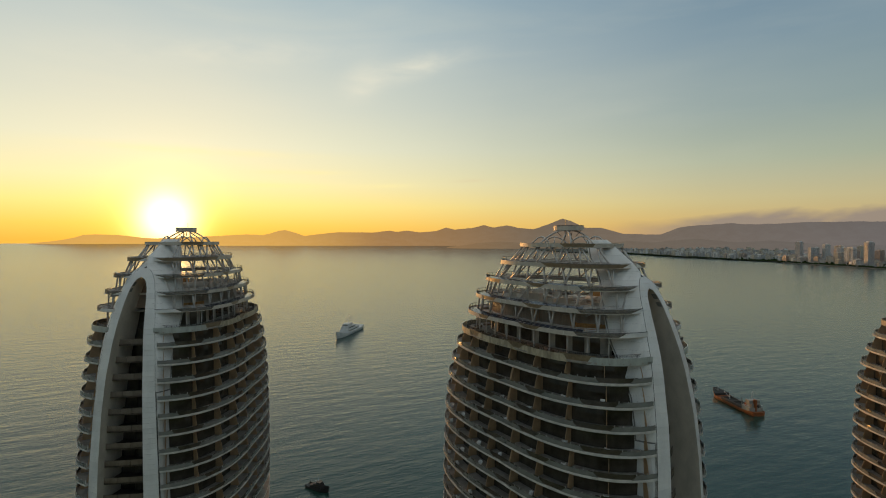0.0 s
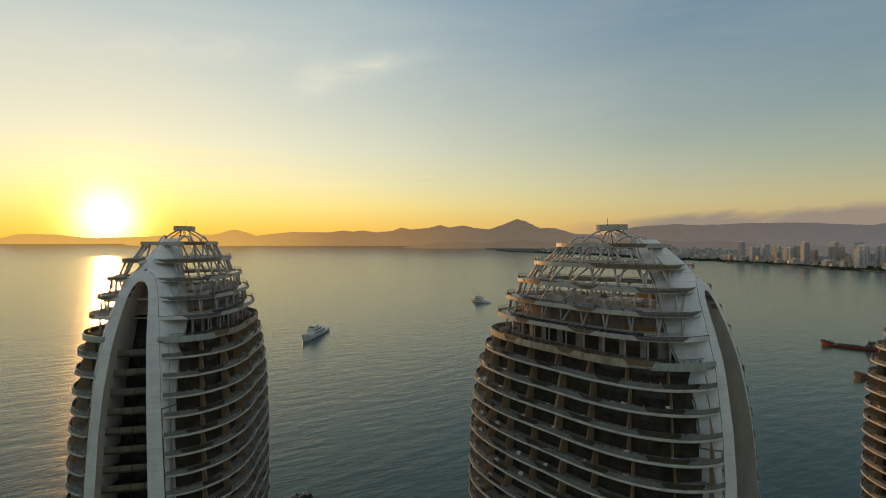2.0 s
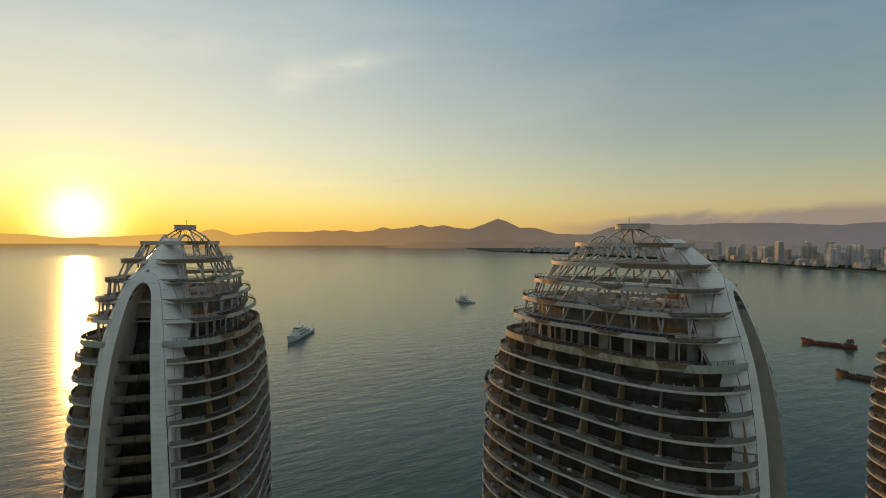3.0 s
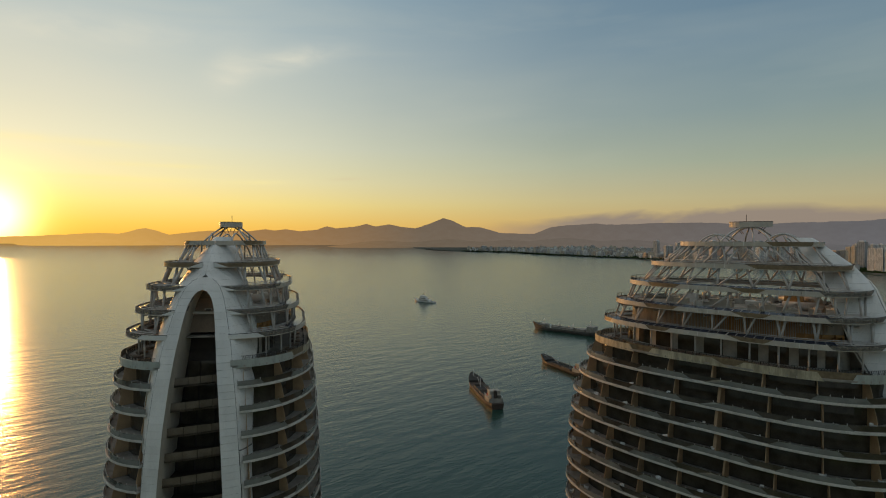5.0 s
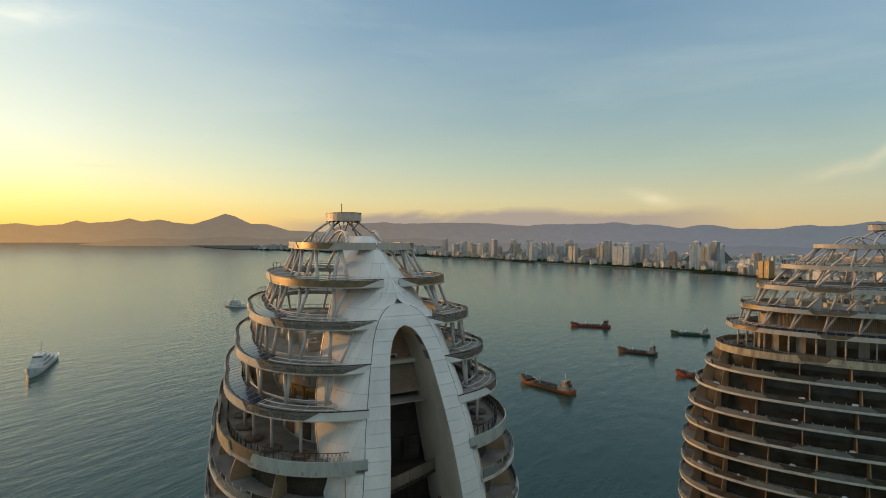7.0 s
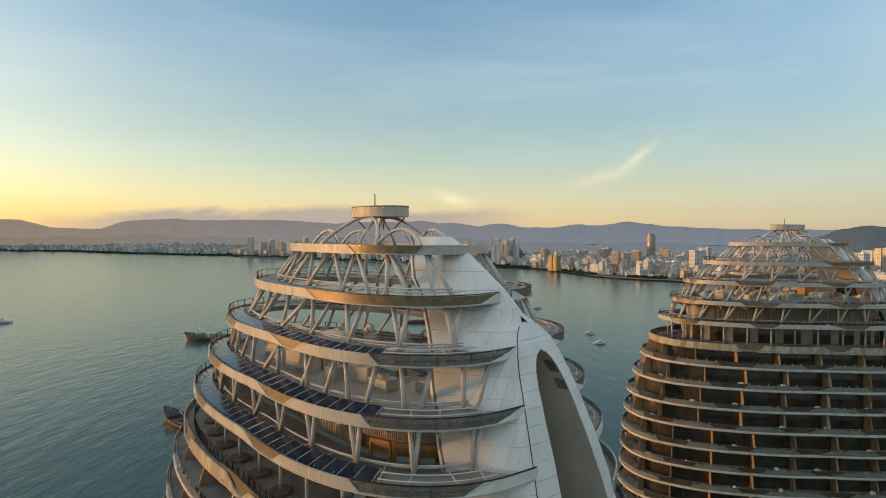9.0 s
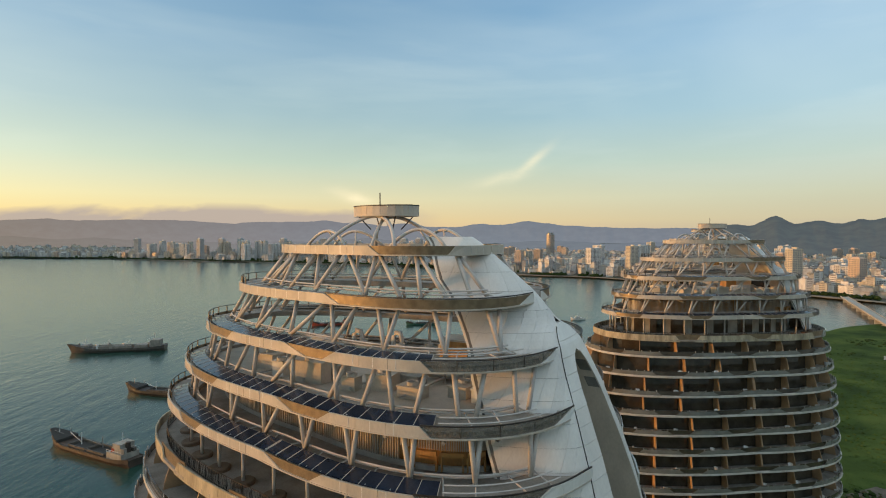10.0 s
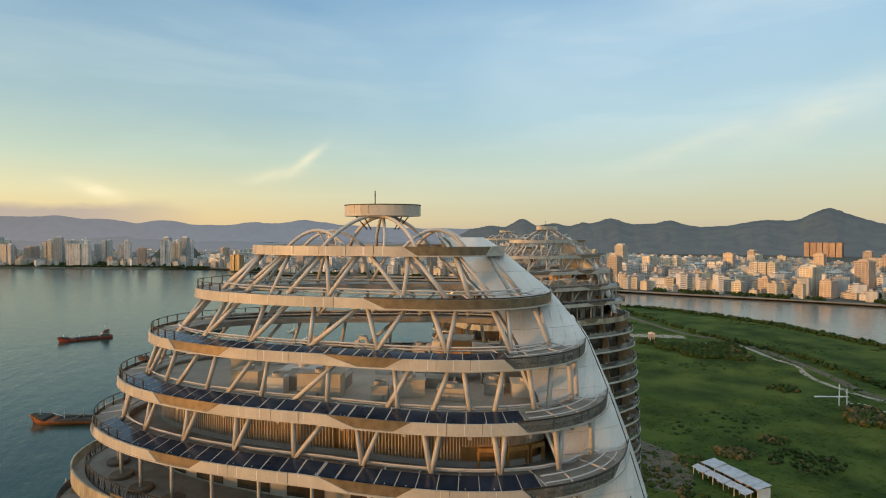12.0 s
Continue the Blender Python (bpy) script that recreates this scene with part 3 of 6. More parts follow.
def arc(z, t0, metres):
    """The angle that lies some metres along the outline from t0."""
    t, s = path_length(z, t0, t0 + 6.2, 1600)
    return float(np.interp(metres, s, t))


def length(z, t0, t1):
    return float(path_length(z, t0, t1, 900)[1][-1])


def band(shape, z, ths, profile):
    """Sweeps an outline of (off, height) along the plan's rim."""
    shape.loft([[rim(z, t, o, h) for o, h in profile] for t in ths])
    return shape


def rect(o0, o1, z0, z1):
    return [(o0, z0), (o1, z0), (o1, z1), (o0, z1)]


@functools.lru_cache(None)
def tip_angle(z):
    """Where the storeys end beside the arch, and where the rings leave the oval."""
    w = TIP.get(z, leg_out(z) + 0.5 if z < 76 else 0)
    ts = np.linspace(0, 1.3, 400)
    return float(ts[min(range(400), key=lambda i: abs(oval(z, ts[i])[1] - w))])


@functools.lru_cache(None)
def end_angle(z):
    """Where the straight ends of the rings stop in front of the hood."""
    bend = tip_angle(z)
    (x0, y0), (x1, y1) = oval(z, bend), oval(z, bend + 0.01)
    return bend - RUN_ON[z] * 0.01 / math.hypot(x1 - x0, y1 - y0)


def leg_out(z):
    """Half width of the arch, outside."""
    return float(np.interp(z, [0, 35, 50, 60, 67.7, 72.1, 77.6, 81.3, 84.3, 85.3, 86.1, 86.7, 87.05, 87.25], [8.2, 7.5, 6.9, 6.3, 5.7, 5.25, 4.5, 3.75, 2.95, 2.55, 2.1, 1.5, 0.9, 0.05]))


def leg_in(z):
    """Half width of the slot in the arch."""
    return float(np.interp(z, [0, 35, 50, 60, 67.7, 72.1, 77.6, 81.3, 83.2, 84.3, 84.9, 85.25, 85.45], [5.4, 4.9, 4.5, 4.1, 3.6, 3.2, 2.6, 2.1, 1.75, 1.35, 0.98, 0.58, 0.05]))


def shell_edge(z):
    return float(np.interp(z, [35, 60, 70, 77, 80, 83, 86, 88.5, 91, 93.2, 94.0], [8.0, 7.2, 7.2, 7.1, 6.7, 5.9, 4.9, 3.8, 2.5, 1.1, 0.4]))


def shell_point(z, w, off=0.0):
    """A point of the white hood at height z and w metres to the side of its middle; it runs on from the arch's edge."""
    drop = float(np.interp(z, [70, 78, 84, 90, 93], [2.4, 4.5, 4.9, 4.6, 2.8]))
    inset = float(np.interp(z, [86, 88, 92, 94], [0.0, 0.15, 0.75, 0.5]))
    e, edge = leg_out(z) if z < 87.2 else 0.0, shell_edge(z)
    base = arch_point(z, min(abs(w), e), 0.14).x - inset
    f = max(0.0, abs(w) - e) / max(0.2, edge - e)
    return Vector((base - drop * min(1.1, f) ** 1.7 + off, w, z))


def fascia_panel(z, lo, hi, t_lo0, t_lo1, t_hi0, t_hi1, thick=0.12):
    """One cladding panel of a fascia; its ends may slope."""
    g = Shape()
    rows = []
    for k in range(3):
        f = k / 2
        tl, tu = t_lo0 + (t_lo1 - t_lo0) * f, t_hi0 + (t_hi1 - t_hi0) * f
        rows.append([rim(z, tl, -thick, lo), rim(z, tl, 0, lo), rim(z, tu, 0, hi), rim(z, tu, -thick, hi)])
    return g.loft(rows)


def notches(z, t0, t1, first, gap, size):
    """Stretches of the fascia that are cut down: pairs of angles."""
    out, s, total = [], first, length(z, t0, t1)
    k = 0
    while s < total - 2.5:
        w = size * (0.85 + 0.3 * ((k * 7 + int(z * 3)) % 5) / 4)
        out.append((arc(z, t0, s), arc(z, t0, min(s + w, total - 0.3))))
        s += w + gap * (0.85 + 0.3 * ((k * 3 + int(z)) % 4) / 3)
        k += 1
    return out


def crown_ring(tower, k):
    z = RINGS[k]
    t0 = end_angle(z) if k else 0.0
    t1 = 2 * math.pi - t0
    ths = spread(z, t0, t1, 0.8)
    base = Shape()
    band(base, z, ths, rect(-0.34, 0.03, z - 0.70, z - 0.62))
    ring = part("crown_ring", base, FASCIA, tower, "cream curved ring band", smooth=False)
    width = 1.3 if k == 0 else 2.5
    deck = Shape()
    band(deck, z, ths, rect(-width, -0.14, z - 0.42, z - 0.28))
    band(deck, z, ths, rect(-width, -width + 0.25, z - 0.75, z - 0.42))
    part("deck", deck, DECK, ring, "grey walkway deck")
    # cladding, with cut-down stretches of bronze mesh; the cut nearest the arch is longer
    size = {0: 6.5, 1: 13.0}.get(k, 5.2)
    if k == 0:
        half = notches(z, t0, math.pi, 4.0, 7.0, size)[:1]
    else:
        lead, span = {1: (1.5, 15.7), 2: (1.7, 8.6), 3: (1.7, 9.0), 4: (4.6, 7.2)}[k]
        near = (arc(z, t0, lead), arc(z, t0, lead + span))
        half = [near] + [c for c in notches(z, near[1], math.pi, 6.0, 7.0, size) if k > 1]
    cuts = half + [(2 * math.pi - b, 2 * math.pi - a) for a, b in reversed(half)]
    slope = 0.75 / (egg(z)[1] * 0.8)
    long_slope = slope * (2.0 if k in (2, 3) else 1.1)
    clear = []
    last = t0
    for a, b in cuts + [(t1, t1)]:
        if a - last > 0.02:
            clear.append((last, a))
        last = b
    for a, b in clear:
        edges = spread(z, a, b, 2.1)
        at_end = k > 0 and (a < t0 + 0.01 or b > t1 - 0.01)
        for i in range(len(edges) - 1):
            g = 0.014 / egg(z)[1]
            lo0, lo1, hi0, hi1 = edges[i] + g, edges[i + 1] - g, edges[i] + g, edges[i + 1] - g
            if i == 0 and a > t0 + 0.01:
                lo0 -= slope
                if at_end:
                    hi0 += long_slope
            if i == len(edges) - 2 and b < t1 - 0.01:
                lo1 += slope
                if at_end:
                    hi1 -= long_slope
            part("fascia_panel", fascia_panel(z, z - 0.625, z - 0.02, lo0, lo1, hi0, hi1), WHITE if at_end else FASCIA, ring)
    for n, (a, b) in enumerate(cuts):
        tip = k > 0 and n in (0, len(cuts) - 1)
        g, e = Shape(), spread(z, max(a - slope - (long_slope if tip else 0), t0), min(b + slope + (long_slope if tip else 0), t1), 0.5)
        dark = tip and k > 1
        part("mesh_panel", band(g, z, e, rect(-0.14, -0.08, z - 0.63, z - 0.03)), TIP_MESH if dark else BRONZE, ring, "grey mesh panel" if dark else "bronze perforated panel")
        if tip:
            bar = Shape()
            band(bar, z, spread(z, min(t0, a) if n == 0 else a, b if n == 0 else t1, 0.6), rect(-0.13, -0.05, z + 0.0, z + 0.07))
            for t in spread(z, a, b, 2.4)[1:-1] if dark else ():
                p = rim(z, t, -0.06)
                bar.box(p.x, p.y, z - 0.62, 0.03, 0.03, 0.64)
            part("edge_rail", bar, RAIL, ring, "thin dark edge rail")
    # pale joints between the cladding panels
    joints = Shape()
    for a, b in clear:
        for t in spread(z, a, b, 1.4)[1:-1]:
            e = 0.022 / egg(z)[1]
            band(joints, z, [t - e, t + e], rect(-0.02, 0.006, z - 0.62, z - 0.03))
    if joints.v:
        tagged(part("jointing", joints, WHITE, ring, "pale joint strips"), kind="stuff")
    # back railing
    if k == 0:
        return ring
    rail_shape(ring, z, math.pi - 0.85, math.pi + 0.85, -0.18, 0.0, 0.55)
    for o, h in ((-width + 0.12, 0.05), (-width + 0.42, 0.30)):
        rod = Shape()
        rod.loft([[rim(z, t, o + 0.06 * math.cos(q), z + h + 0.06 * math.sin(q)) for q in (0, 1.57, 3.14, 4.71)] for t in spread(z, arc(z, t0, 3.2), 2 * math.pi - arc(z, t0, 3.2), 0.8)])
        part("pipe_rail", rod, STEEL, ring, "white steel pipe rail")
    # pipe work over the deck
    pipes = Shape()
    for o, h in ((-0.62, 0.06), (-1.2, 0.20)):
        pipes.loft([[rim(z, t, o + 0.045 * math.cos(q), z + h - 0.05 + 0.045 * math.sin(q)) for q in (0, 1.57, 3.14, 4.71)] for t in spread(z, arc(z, t0, 2.6), 0.93, 0.8)])
        pipes.loft([[rim(z, -t, o + 0.045 * math.cos(q), z + h - 0.05 + 0.045 * math.sin(q)) for q in (0, 1.57, 3.14, 4.71)] for t in spread(z, arc(z, t0, 2.6), 0.93, 0.8)])
    for n, t in enumerate(spread(z, t0 + 0.05, 2 * math.pi - t0 - 0.05, 2.4)):
        lean = 0.5 / egg(z)[1] * (1 if n % 2 else -1)
        pipes.tube([rim(z, t, -width + 0.12, z + 0.06), rim(z, t + lean, -0.5, z - 0.16)], 0.05, 5)
    tagged(part("pipework", pipes, STEEL, ring, "thin white pipework"), kind="stuff")
    # dark panels lying on the deck
    if k >= 2:
        for a, b in ((0.95, 2.62), (2 * math.pi - 2.62, 2 * math.pi - 0.95)):
            cells = spread(z, a, b, 1.0 if k == 2 else 1.2)
            deep, lift = (-1.5, 0.02) if k == 2 else (-1.62, 0.10)
            bars = Shape()
            w = 0.028 / egg(z)[1]
            for q in cells:
                bars.loft([[rim(z, p, o, h + d) for o, h, d in ((-0.42, z - 0.20, 0), (deep - 0.05, z + lift + 0.01, 0), (deep - 0.05, z + lift + 0.01, 0.065), (-0.42, z - 0.20, 0.065))] for p in (q - w, q + w)])
            tagged(part("panel_frame", bars, CONCRETE, ring, "pale panel frame bars"), kind="stuff")
            for i in range(len(cells) - 1):
                q0, q1 = cells[i] + w, cells[i + 1] - w
                g = Shape()
                rows = [[rim(z, q, o, h + d) for o, h, d in ((-0.46, z - 0.19, 0), (deep, z + lift, 0), (deep, z + lift, 0.05), (-0.46, z - 0.19, 0.05))] for q in (q0, q1)]
                part("solar_panel", g.loft(rows), SOLAR, ring, "dark blue glazed panel")
    return ring


def rail_shape(parent, z, t0, t1, off, low, high):
    ths = spread(z, t0, t1, 1.3)
    g = Shape()
    band(g, z, spread(z, t0, t1, 0.7), rect(off - 0.05, off, z + high - 0.05, z + high))
    for t in ths:
        p = rim(z, t, off - 0.025)
        g.box(p.x, p.y, z - 0.3 + low, 0.07, 0.07, high + 0.3 - low)
    part("railing", g, RAIL, parent, "thin dark railing")


def struts(tower, k):
    """White tubes in pairs from ring k + 1 up to ring k."""
    zu, zl = RINGS[k], RINGS[k + 1]
    ta = max(tip_angle(zl) + 0.10, 0.42)
    ths = spread(zl, ta, 2 * math.pi - ta, {0: 4.6, 1: 4.7, 2: 4.7, 3: 4.4}[k])
    for t in ths:
        way = 1 if t < math.pi else -1
        if k == 0:
            pairs = [(-1.5, 0.0), (1.2, 0.15)]
        else:
            pairs = {1: [(0.0, 0.45), (0.1, -1.25)], 2: [(0.0, 0.0), (-1.7, -2.9)], 3: [(0.0, 0.0), (0.05, -0.95)]}[k]
        for at_foot, at_head in pairs:
            foot = rim(zl, t + way * at_foot / egg(zl)[1] / 0.85, -1.95, zl - 0.15)
            head = rim(zu, t + way * at_head / egg(zu)[1] / 0.85, -0.75 if k else -0.6, zu - 0.5)
            part("strut", Shape().tube([foot, head], 0.155, 8), STEEL, tower, smooth=True)


def top_works(tower):
    """The hoops over the top ring, the oval lookout and its mast."""
    z = 92.15
    for s in (-1, 1):
        pts = [(3.5 * q - 0.2, s * (3.5 - 2.3 * (1 - q * q)), z + 2.5 * (1 - q * q) ** 0.9) for q in np.linspace(-1, 1, 17)]
        part("hoop", Shape().tube(pts, 0.145, 8), STEEL, tower, "white steel hoop", smooth=True)
        for uc, half, rise in ((-4.6, 2.5, 1.35), (4.4, 2.3, 1.4)):
            pts = []
            for q in np.linspace(-1, 1, 13):
                u = uc + half * q
                w = 2.6 * math.sqrt(max(0.02, 1 - (u / 9.4) ** 2)) - 0.5 * (1 - q * q)
                pts.append((u, s * w, z + rise * (1 - q * q)))
            part("hoop", Shape().tube(pts, 0.13, 8), STEEL, tower, smooth=True)
            top = pts[6]
            part("hoop_leg", Shape().tube([(top[0], top[1], top[2]), (top[0] + 0.7, s * 0.9, z - 0.2)], 0.08, 6), STEEL, tower, smooth=True)
    for foot in ((0.9, -3.3), (-1.3, 3.3)):
        part("post", Shape().tube([(foot[0], foot[1], 91.95), (foot[0] * 0.8, foot[1] * 0.72, 93.2), (foot[0] * 0.2, foot[1] * 0.15, 94.63)], 0.12, 8), STEEL, tower, "white leaning leg", smooth=True)
    part("post", Shape().tube([(0.2, 0, 93.9), (0.1, 0, 94.63)], 0.07, 6), STEEL, tower, smooth=True)
    n = 28
    look_out = Shape()
    ell = [(3.0 * math.cos(2 * math.pi * i / n), 1.75 * math.sin(2 * math.pi * i / n)) for i in range(n)]
    look_out.loft([[(x * 0.97, y * 0.97, 94.62) for x, y in ell], [(x, y, 94.62) for x, y in ell], [(x, y, 94.80) for x, y in ell], [(x * 0.97, y * 0.97, 94.80) for x, y in ell]])
    deck = part("lookout", look_out, FASCIA, tower, "cream oval lookout deck")
    for i in range(n):
        (x0, y0), (x1, y1) = ell[i], ell[(i + 1) % n]
        m = 0.03
        xa, ya, xb, yb = x0 + (x1 - x0) * m, y0 + (y1 - y0) * m, x1 - (x1 - x0) * m, y1 - (y1 - y0) * m
        g = Shape().loft([[(xa * k, ya * k, h) for k, h in ((1, 94.80), (1, 95.42), (0.985, 95.42), (0.985, 94.80))], [(xb * k, yb * k, h) for k, h in ((1, 94.80), (1, 95.42), (0.985, 95.42), (0.985, 94.80))]])
        part("parapet_panel", g, FASCIA, deck)
    rim_bar = Shape().loft([[(x * k, y * k, h) for k, h in ((1.01, 95.42), (1.01, 95.50), (0.97, 95.50), (0.97, 95.42))] for x, y in ell + ell[:1]], caps=False)
    part("rim_bar", rim_bar, RAIL, deck, "dark rim bar")
    part("mast", Shape().tube([(-0.6, 0, 94.7), (-0.6, 0, 96.6)], 0.045, 6), RAIL, deck, "thin mast")
    for u in (-1.8, 1.8):
        for s in (-1, 1):
            part("brace", Shape().tube([(u * 0.6, s * 0.6, 93.6), (u, s * 1.2, 94.6)], 0.05, 5), RAIL, deck, "dark brace")


def shell(tower):
    """The white hood behind the arch, of slanting panels on a dark backing."""
    skin, seam = Shape(), Shape()
    for side in (-1, 1):
        for shape, o0, o1 in ((skin, -0.30, -0.46), (seam, -0.22, -0.26)):
            rows = []
            for z in np.arange(30 if shape is skin else 64, 93.1, 0.5):
                ws = np.linspace(leg_in(z) + 0.15 if z < 85.3 else 0.0, shell_edge(z), 10)
                rows.append([shell_point(z, side * w, o0) for w in ws] + [shell_point(z, side * w, o1) for w in reversed(ws)])
            shape.loft(rows)
    hood = part("hood", skin, WHITE, tower, "white curved hood")
    part("seams", seam, BACKING, hood, "dark panel joints")
    step, r = 1.25, 0
    z0 = 93.0
    while z0 > 65:
        z1 = z0 - step
        for side in (-1, 1):
            n = 5 if z0 > 89 else 6
            shift = (0.15 * r) % (1 / n)
            cuts = sorted({0.0, 1.0, *[j / n + shift for j in range(-1, n + 1) if 0.04 < j / n + shift < 0.96]})
            for j in range(len(cuts) - 1):
                a0, a1 = cuts[j], cuts[j + 1]
                sk = 0.15

                def at(q, z, first, last, low):
                    in0 = leg_out(z) if z < 87.2 else 0.0
                    e = shell_edge(z)
                    in0 = min(in0, e - 0.1)
                    qq = q if first or last else min(1, q + sk * low)
                    return shell_point(z, side * (in0 + (e - in0) * qq), 0.0)
                f0, l1 = a0 == 0.0, a1 == 1.0
                g0 = 0.0035
                rows = []
                for k in range(6):
                    col = []
                    for h in range(4):
                        z, low = z0 - 0.009 + (z1 - z0 + 0.018) * h / 3, h / 3
                        q = a0 + g0 + (a1 - a0 - 2 * g0) * k / 5
                        col.append(at(q, z, f0 and k == 0, l1 and k == 5, low))
                    rows.append(col + [p - Vector((0.06, 0, 0)) for p in reversed(col)])
                part("hood_panel", Shape().loft(rows), WHITE, hood)
        z0, r = z1, r + 1


def arch_point(z, w, off):
    c, a, b = egg(z)
    k = min(0.8, abs(w) / (b * (1 + SKEW)))
    return Vector((c + (front(z) - c) * (1 - k ** FULL) ** (1 / FULL) + off, w, z))


def arch(tower):
    """The slotted arch: panels on both legs, reveals, and the recessed storeys behind the slot."""
    back = Shape()
    for side in (-1, 1):
        rows = []
        for z in [2] + list(np.arange(8, 85.4, 1.2)):
            rows.append([arch_point(z, side * leg_in(z), 0.10), arch_point(z, side * (leg_in(z) + leg_out(z)) / 2, 0.10), arch_point(z, side * leg_out(z), 0.10), arch_point(z, side * leg_out(z), -0.7), arch_point(z, side * leg_in(z), -0.7)])
        back.loft(rows)
    legs = part("arch", back, BACKING, tower, "tall white pointed arch with a slot")
    tops = [(z, z - 0.925) for z in np.arange(87.15, 30, -0.95)] + [(z, z - 2.97) for z in np.arange(30.1, 4, -3.0)]
    for z1, z0 in tops:
        for side in (-1, 1):
            rows = []
            for h in range(5 if z1 > 83 else 2):
                z = z1 + (z0 - z1) * h / (4 if z1 > 83 else 1)
                a = leg_in(z) if z < 85.45 else 0.0
                b = max(leg_out(z), a + 0.05)
                row = [arch_point(z, side * (a + (b - a) * f), 0.20) for f in (0, 0.33, 0.67, 1)]
                rows.append(row + [p - Vector((0.45, 0, 0)) for p in reversed(row)])
            part("arch_panel", Shape().loft(rows), WHITE, legs)
    for side in (-1, 1):
        rows = []
        for z in [2] + list(np.arange(6, 85.41, 0.8)):
            p = arch_point(z, side * (leg_in(z) - 0.01), 0.17)
            q = arch_point(z, side * (leg_in(z) + 0.25), 0.0)
            depth = float(np.interp(z, [60, 76, 84, 85.4], [6.6, 6.4, 4.6, 3.0]))
            rows.append([p, p - Vector((depth, 0, 0)), Vector((q.x - depth, q.y, z)), Vector((q.x - 0.2, q.y, z))])
        part("reveal", Shape().loft(rows), REVEAL, legs, "smooth beige side of the slot")
    line = Shape()
    for side in (-1, 1):
        line.tube([arch_point(z, side * leg_out(z), 0.17) for z in list(np.arange(30, 84, 2.0)) + list(np.arange(84, 87.25, 0.25))], 0.036, 5)
    part("arch_joint", line, RAIL, legs, "thin dark joint round the arch")
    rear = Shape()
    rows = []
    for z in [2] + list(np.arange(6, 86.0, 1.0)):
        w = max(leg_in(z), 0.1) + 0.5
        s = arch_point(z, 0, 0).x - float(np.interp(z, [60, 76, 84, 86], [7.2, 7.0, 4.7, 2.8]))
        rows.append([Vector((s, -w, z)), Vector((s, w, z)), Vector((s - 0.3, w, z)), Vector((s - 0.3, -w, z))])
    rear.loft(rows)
    # the slot's shade is in this wall's colour
    part("slot_wall", rear, RECESS_SHADE, legs, "recessed wall with slot shade in its colour")
    # the vault above the topmost balcony: plastered wall with a small window and a wide pane
    vault = Shape()
    rows = []
    for z in np.arange(79.2, 85.3, 0.6):
        s = arch_point(z, 0, 0).x - float(np.interp(z, [60, 84, 86], [4.6, 3.9, 2.3]))
        w = max(leg_in(z) - 0.02, 0.1)
        rows.append([Vector((s, -w, z)), Vector((s, w, z)), Vector((s - 0.2, w, z)), Vector((s - 0.2, -w, z))])
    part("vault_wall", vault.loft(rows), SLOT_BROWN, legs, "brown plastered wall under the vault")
    s = arch_point(82, 0, 0).x - 4.2
    part("vault_window", Shape().box(s + 0.12, 0, 81.3, 0.16, 0.75, 1.1), GLASS, legs, "small square window")
    part("vault_frame", Shape().box(s + 0.1, 0, 81.2, 0.1, 1.05, 1.3), REVEAL, legs, "pale window frame")
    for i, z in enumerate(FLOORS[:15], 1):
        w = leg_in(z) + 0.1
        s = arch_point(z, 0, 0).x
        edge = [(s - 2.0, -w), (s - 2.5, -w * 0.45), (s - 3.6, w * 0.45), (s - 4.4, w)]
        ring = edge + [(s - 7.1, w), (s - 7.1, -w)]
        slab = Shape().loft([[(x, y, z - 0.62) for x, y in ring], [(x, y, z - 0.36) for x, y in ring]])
        part("slot_balcony", slab, RECESS_SHADE, legs, "balcony slab with slot shade in its colour")
        for (xa, ya), (xb, yb) in zip(edge[:-1], edge[1:]):
            n = 2 if abs(yb - ya) > w * 0.7 else 1
            for k in range(n):
                f0, f1 = k / n + 0.012, (k + 1) / n - 0.012
                pa, pb = Vector((xa, ya, 0)).lerp((xb, yb, 0), f0), Vector((xa, ya, 0)).lerp((xb, yb, 0), f1)
                back = Vector((-0.06, 0, 0))
                part("slot_balustrade", Shape().loft([[p + Vector((0, 0, z - 0.66)), p + Vector((0, 0, z + 0.62)), p + back + Vector((0, 0, z + 0.62)), p + back + Vector((0, 0, z - 0.66))] for p in (pa, pb)]), SLOT_GLASS, legs)
        for off, ww, mat in ((-0.62, 0.5, GLASS), (0.0, 0.62, GLASS), (0.62, 0.5, GLASS)):
            part("slot_window", Shape().box(s - 6.9, off * w, z - 0.34, 0.12, ww * w, 2.3), mat, legs)


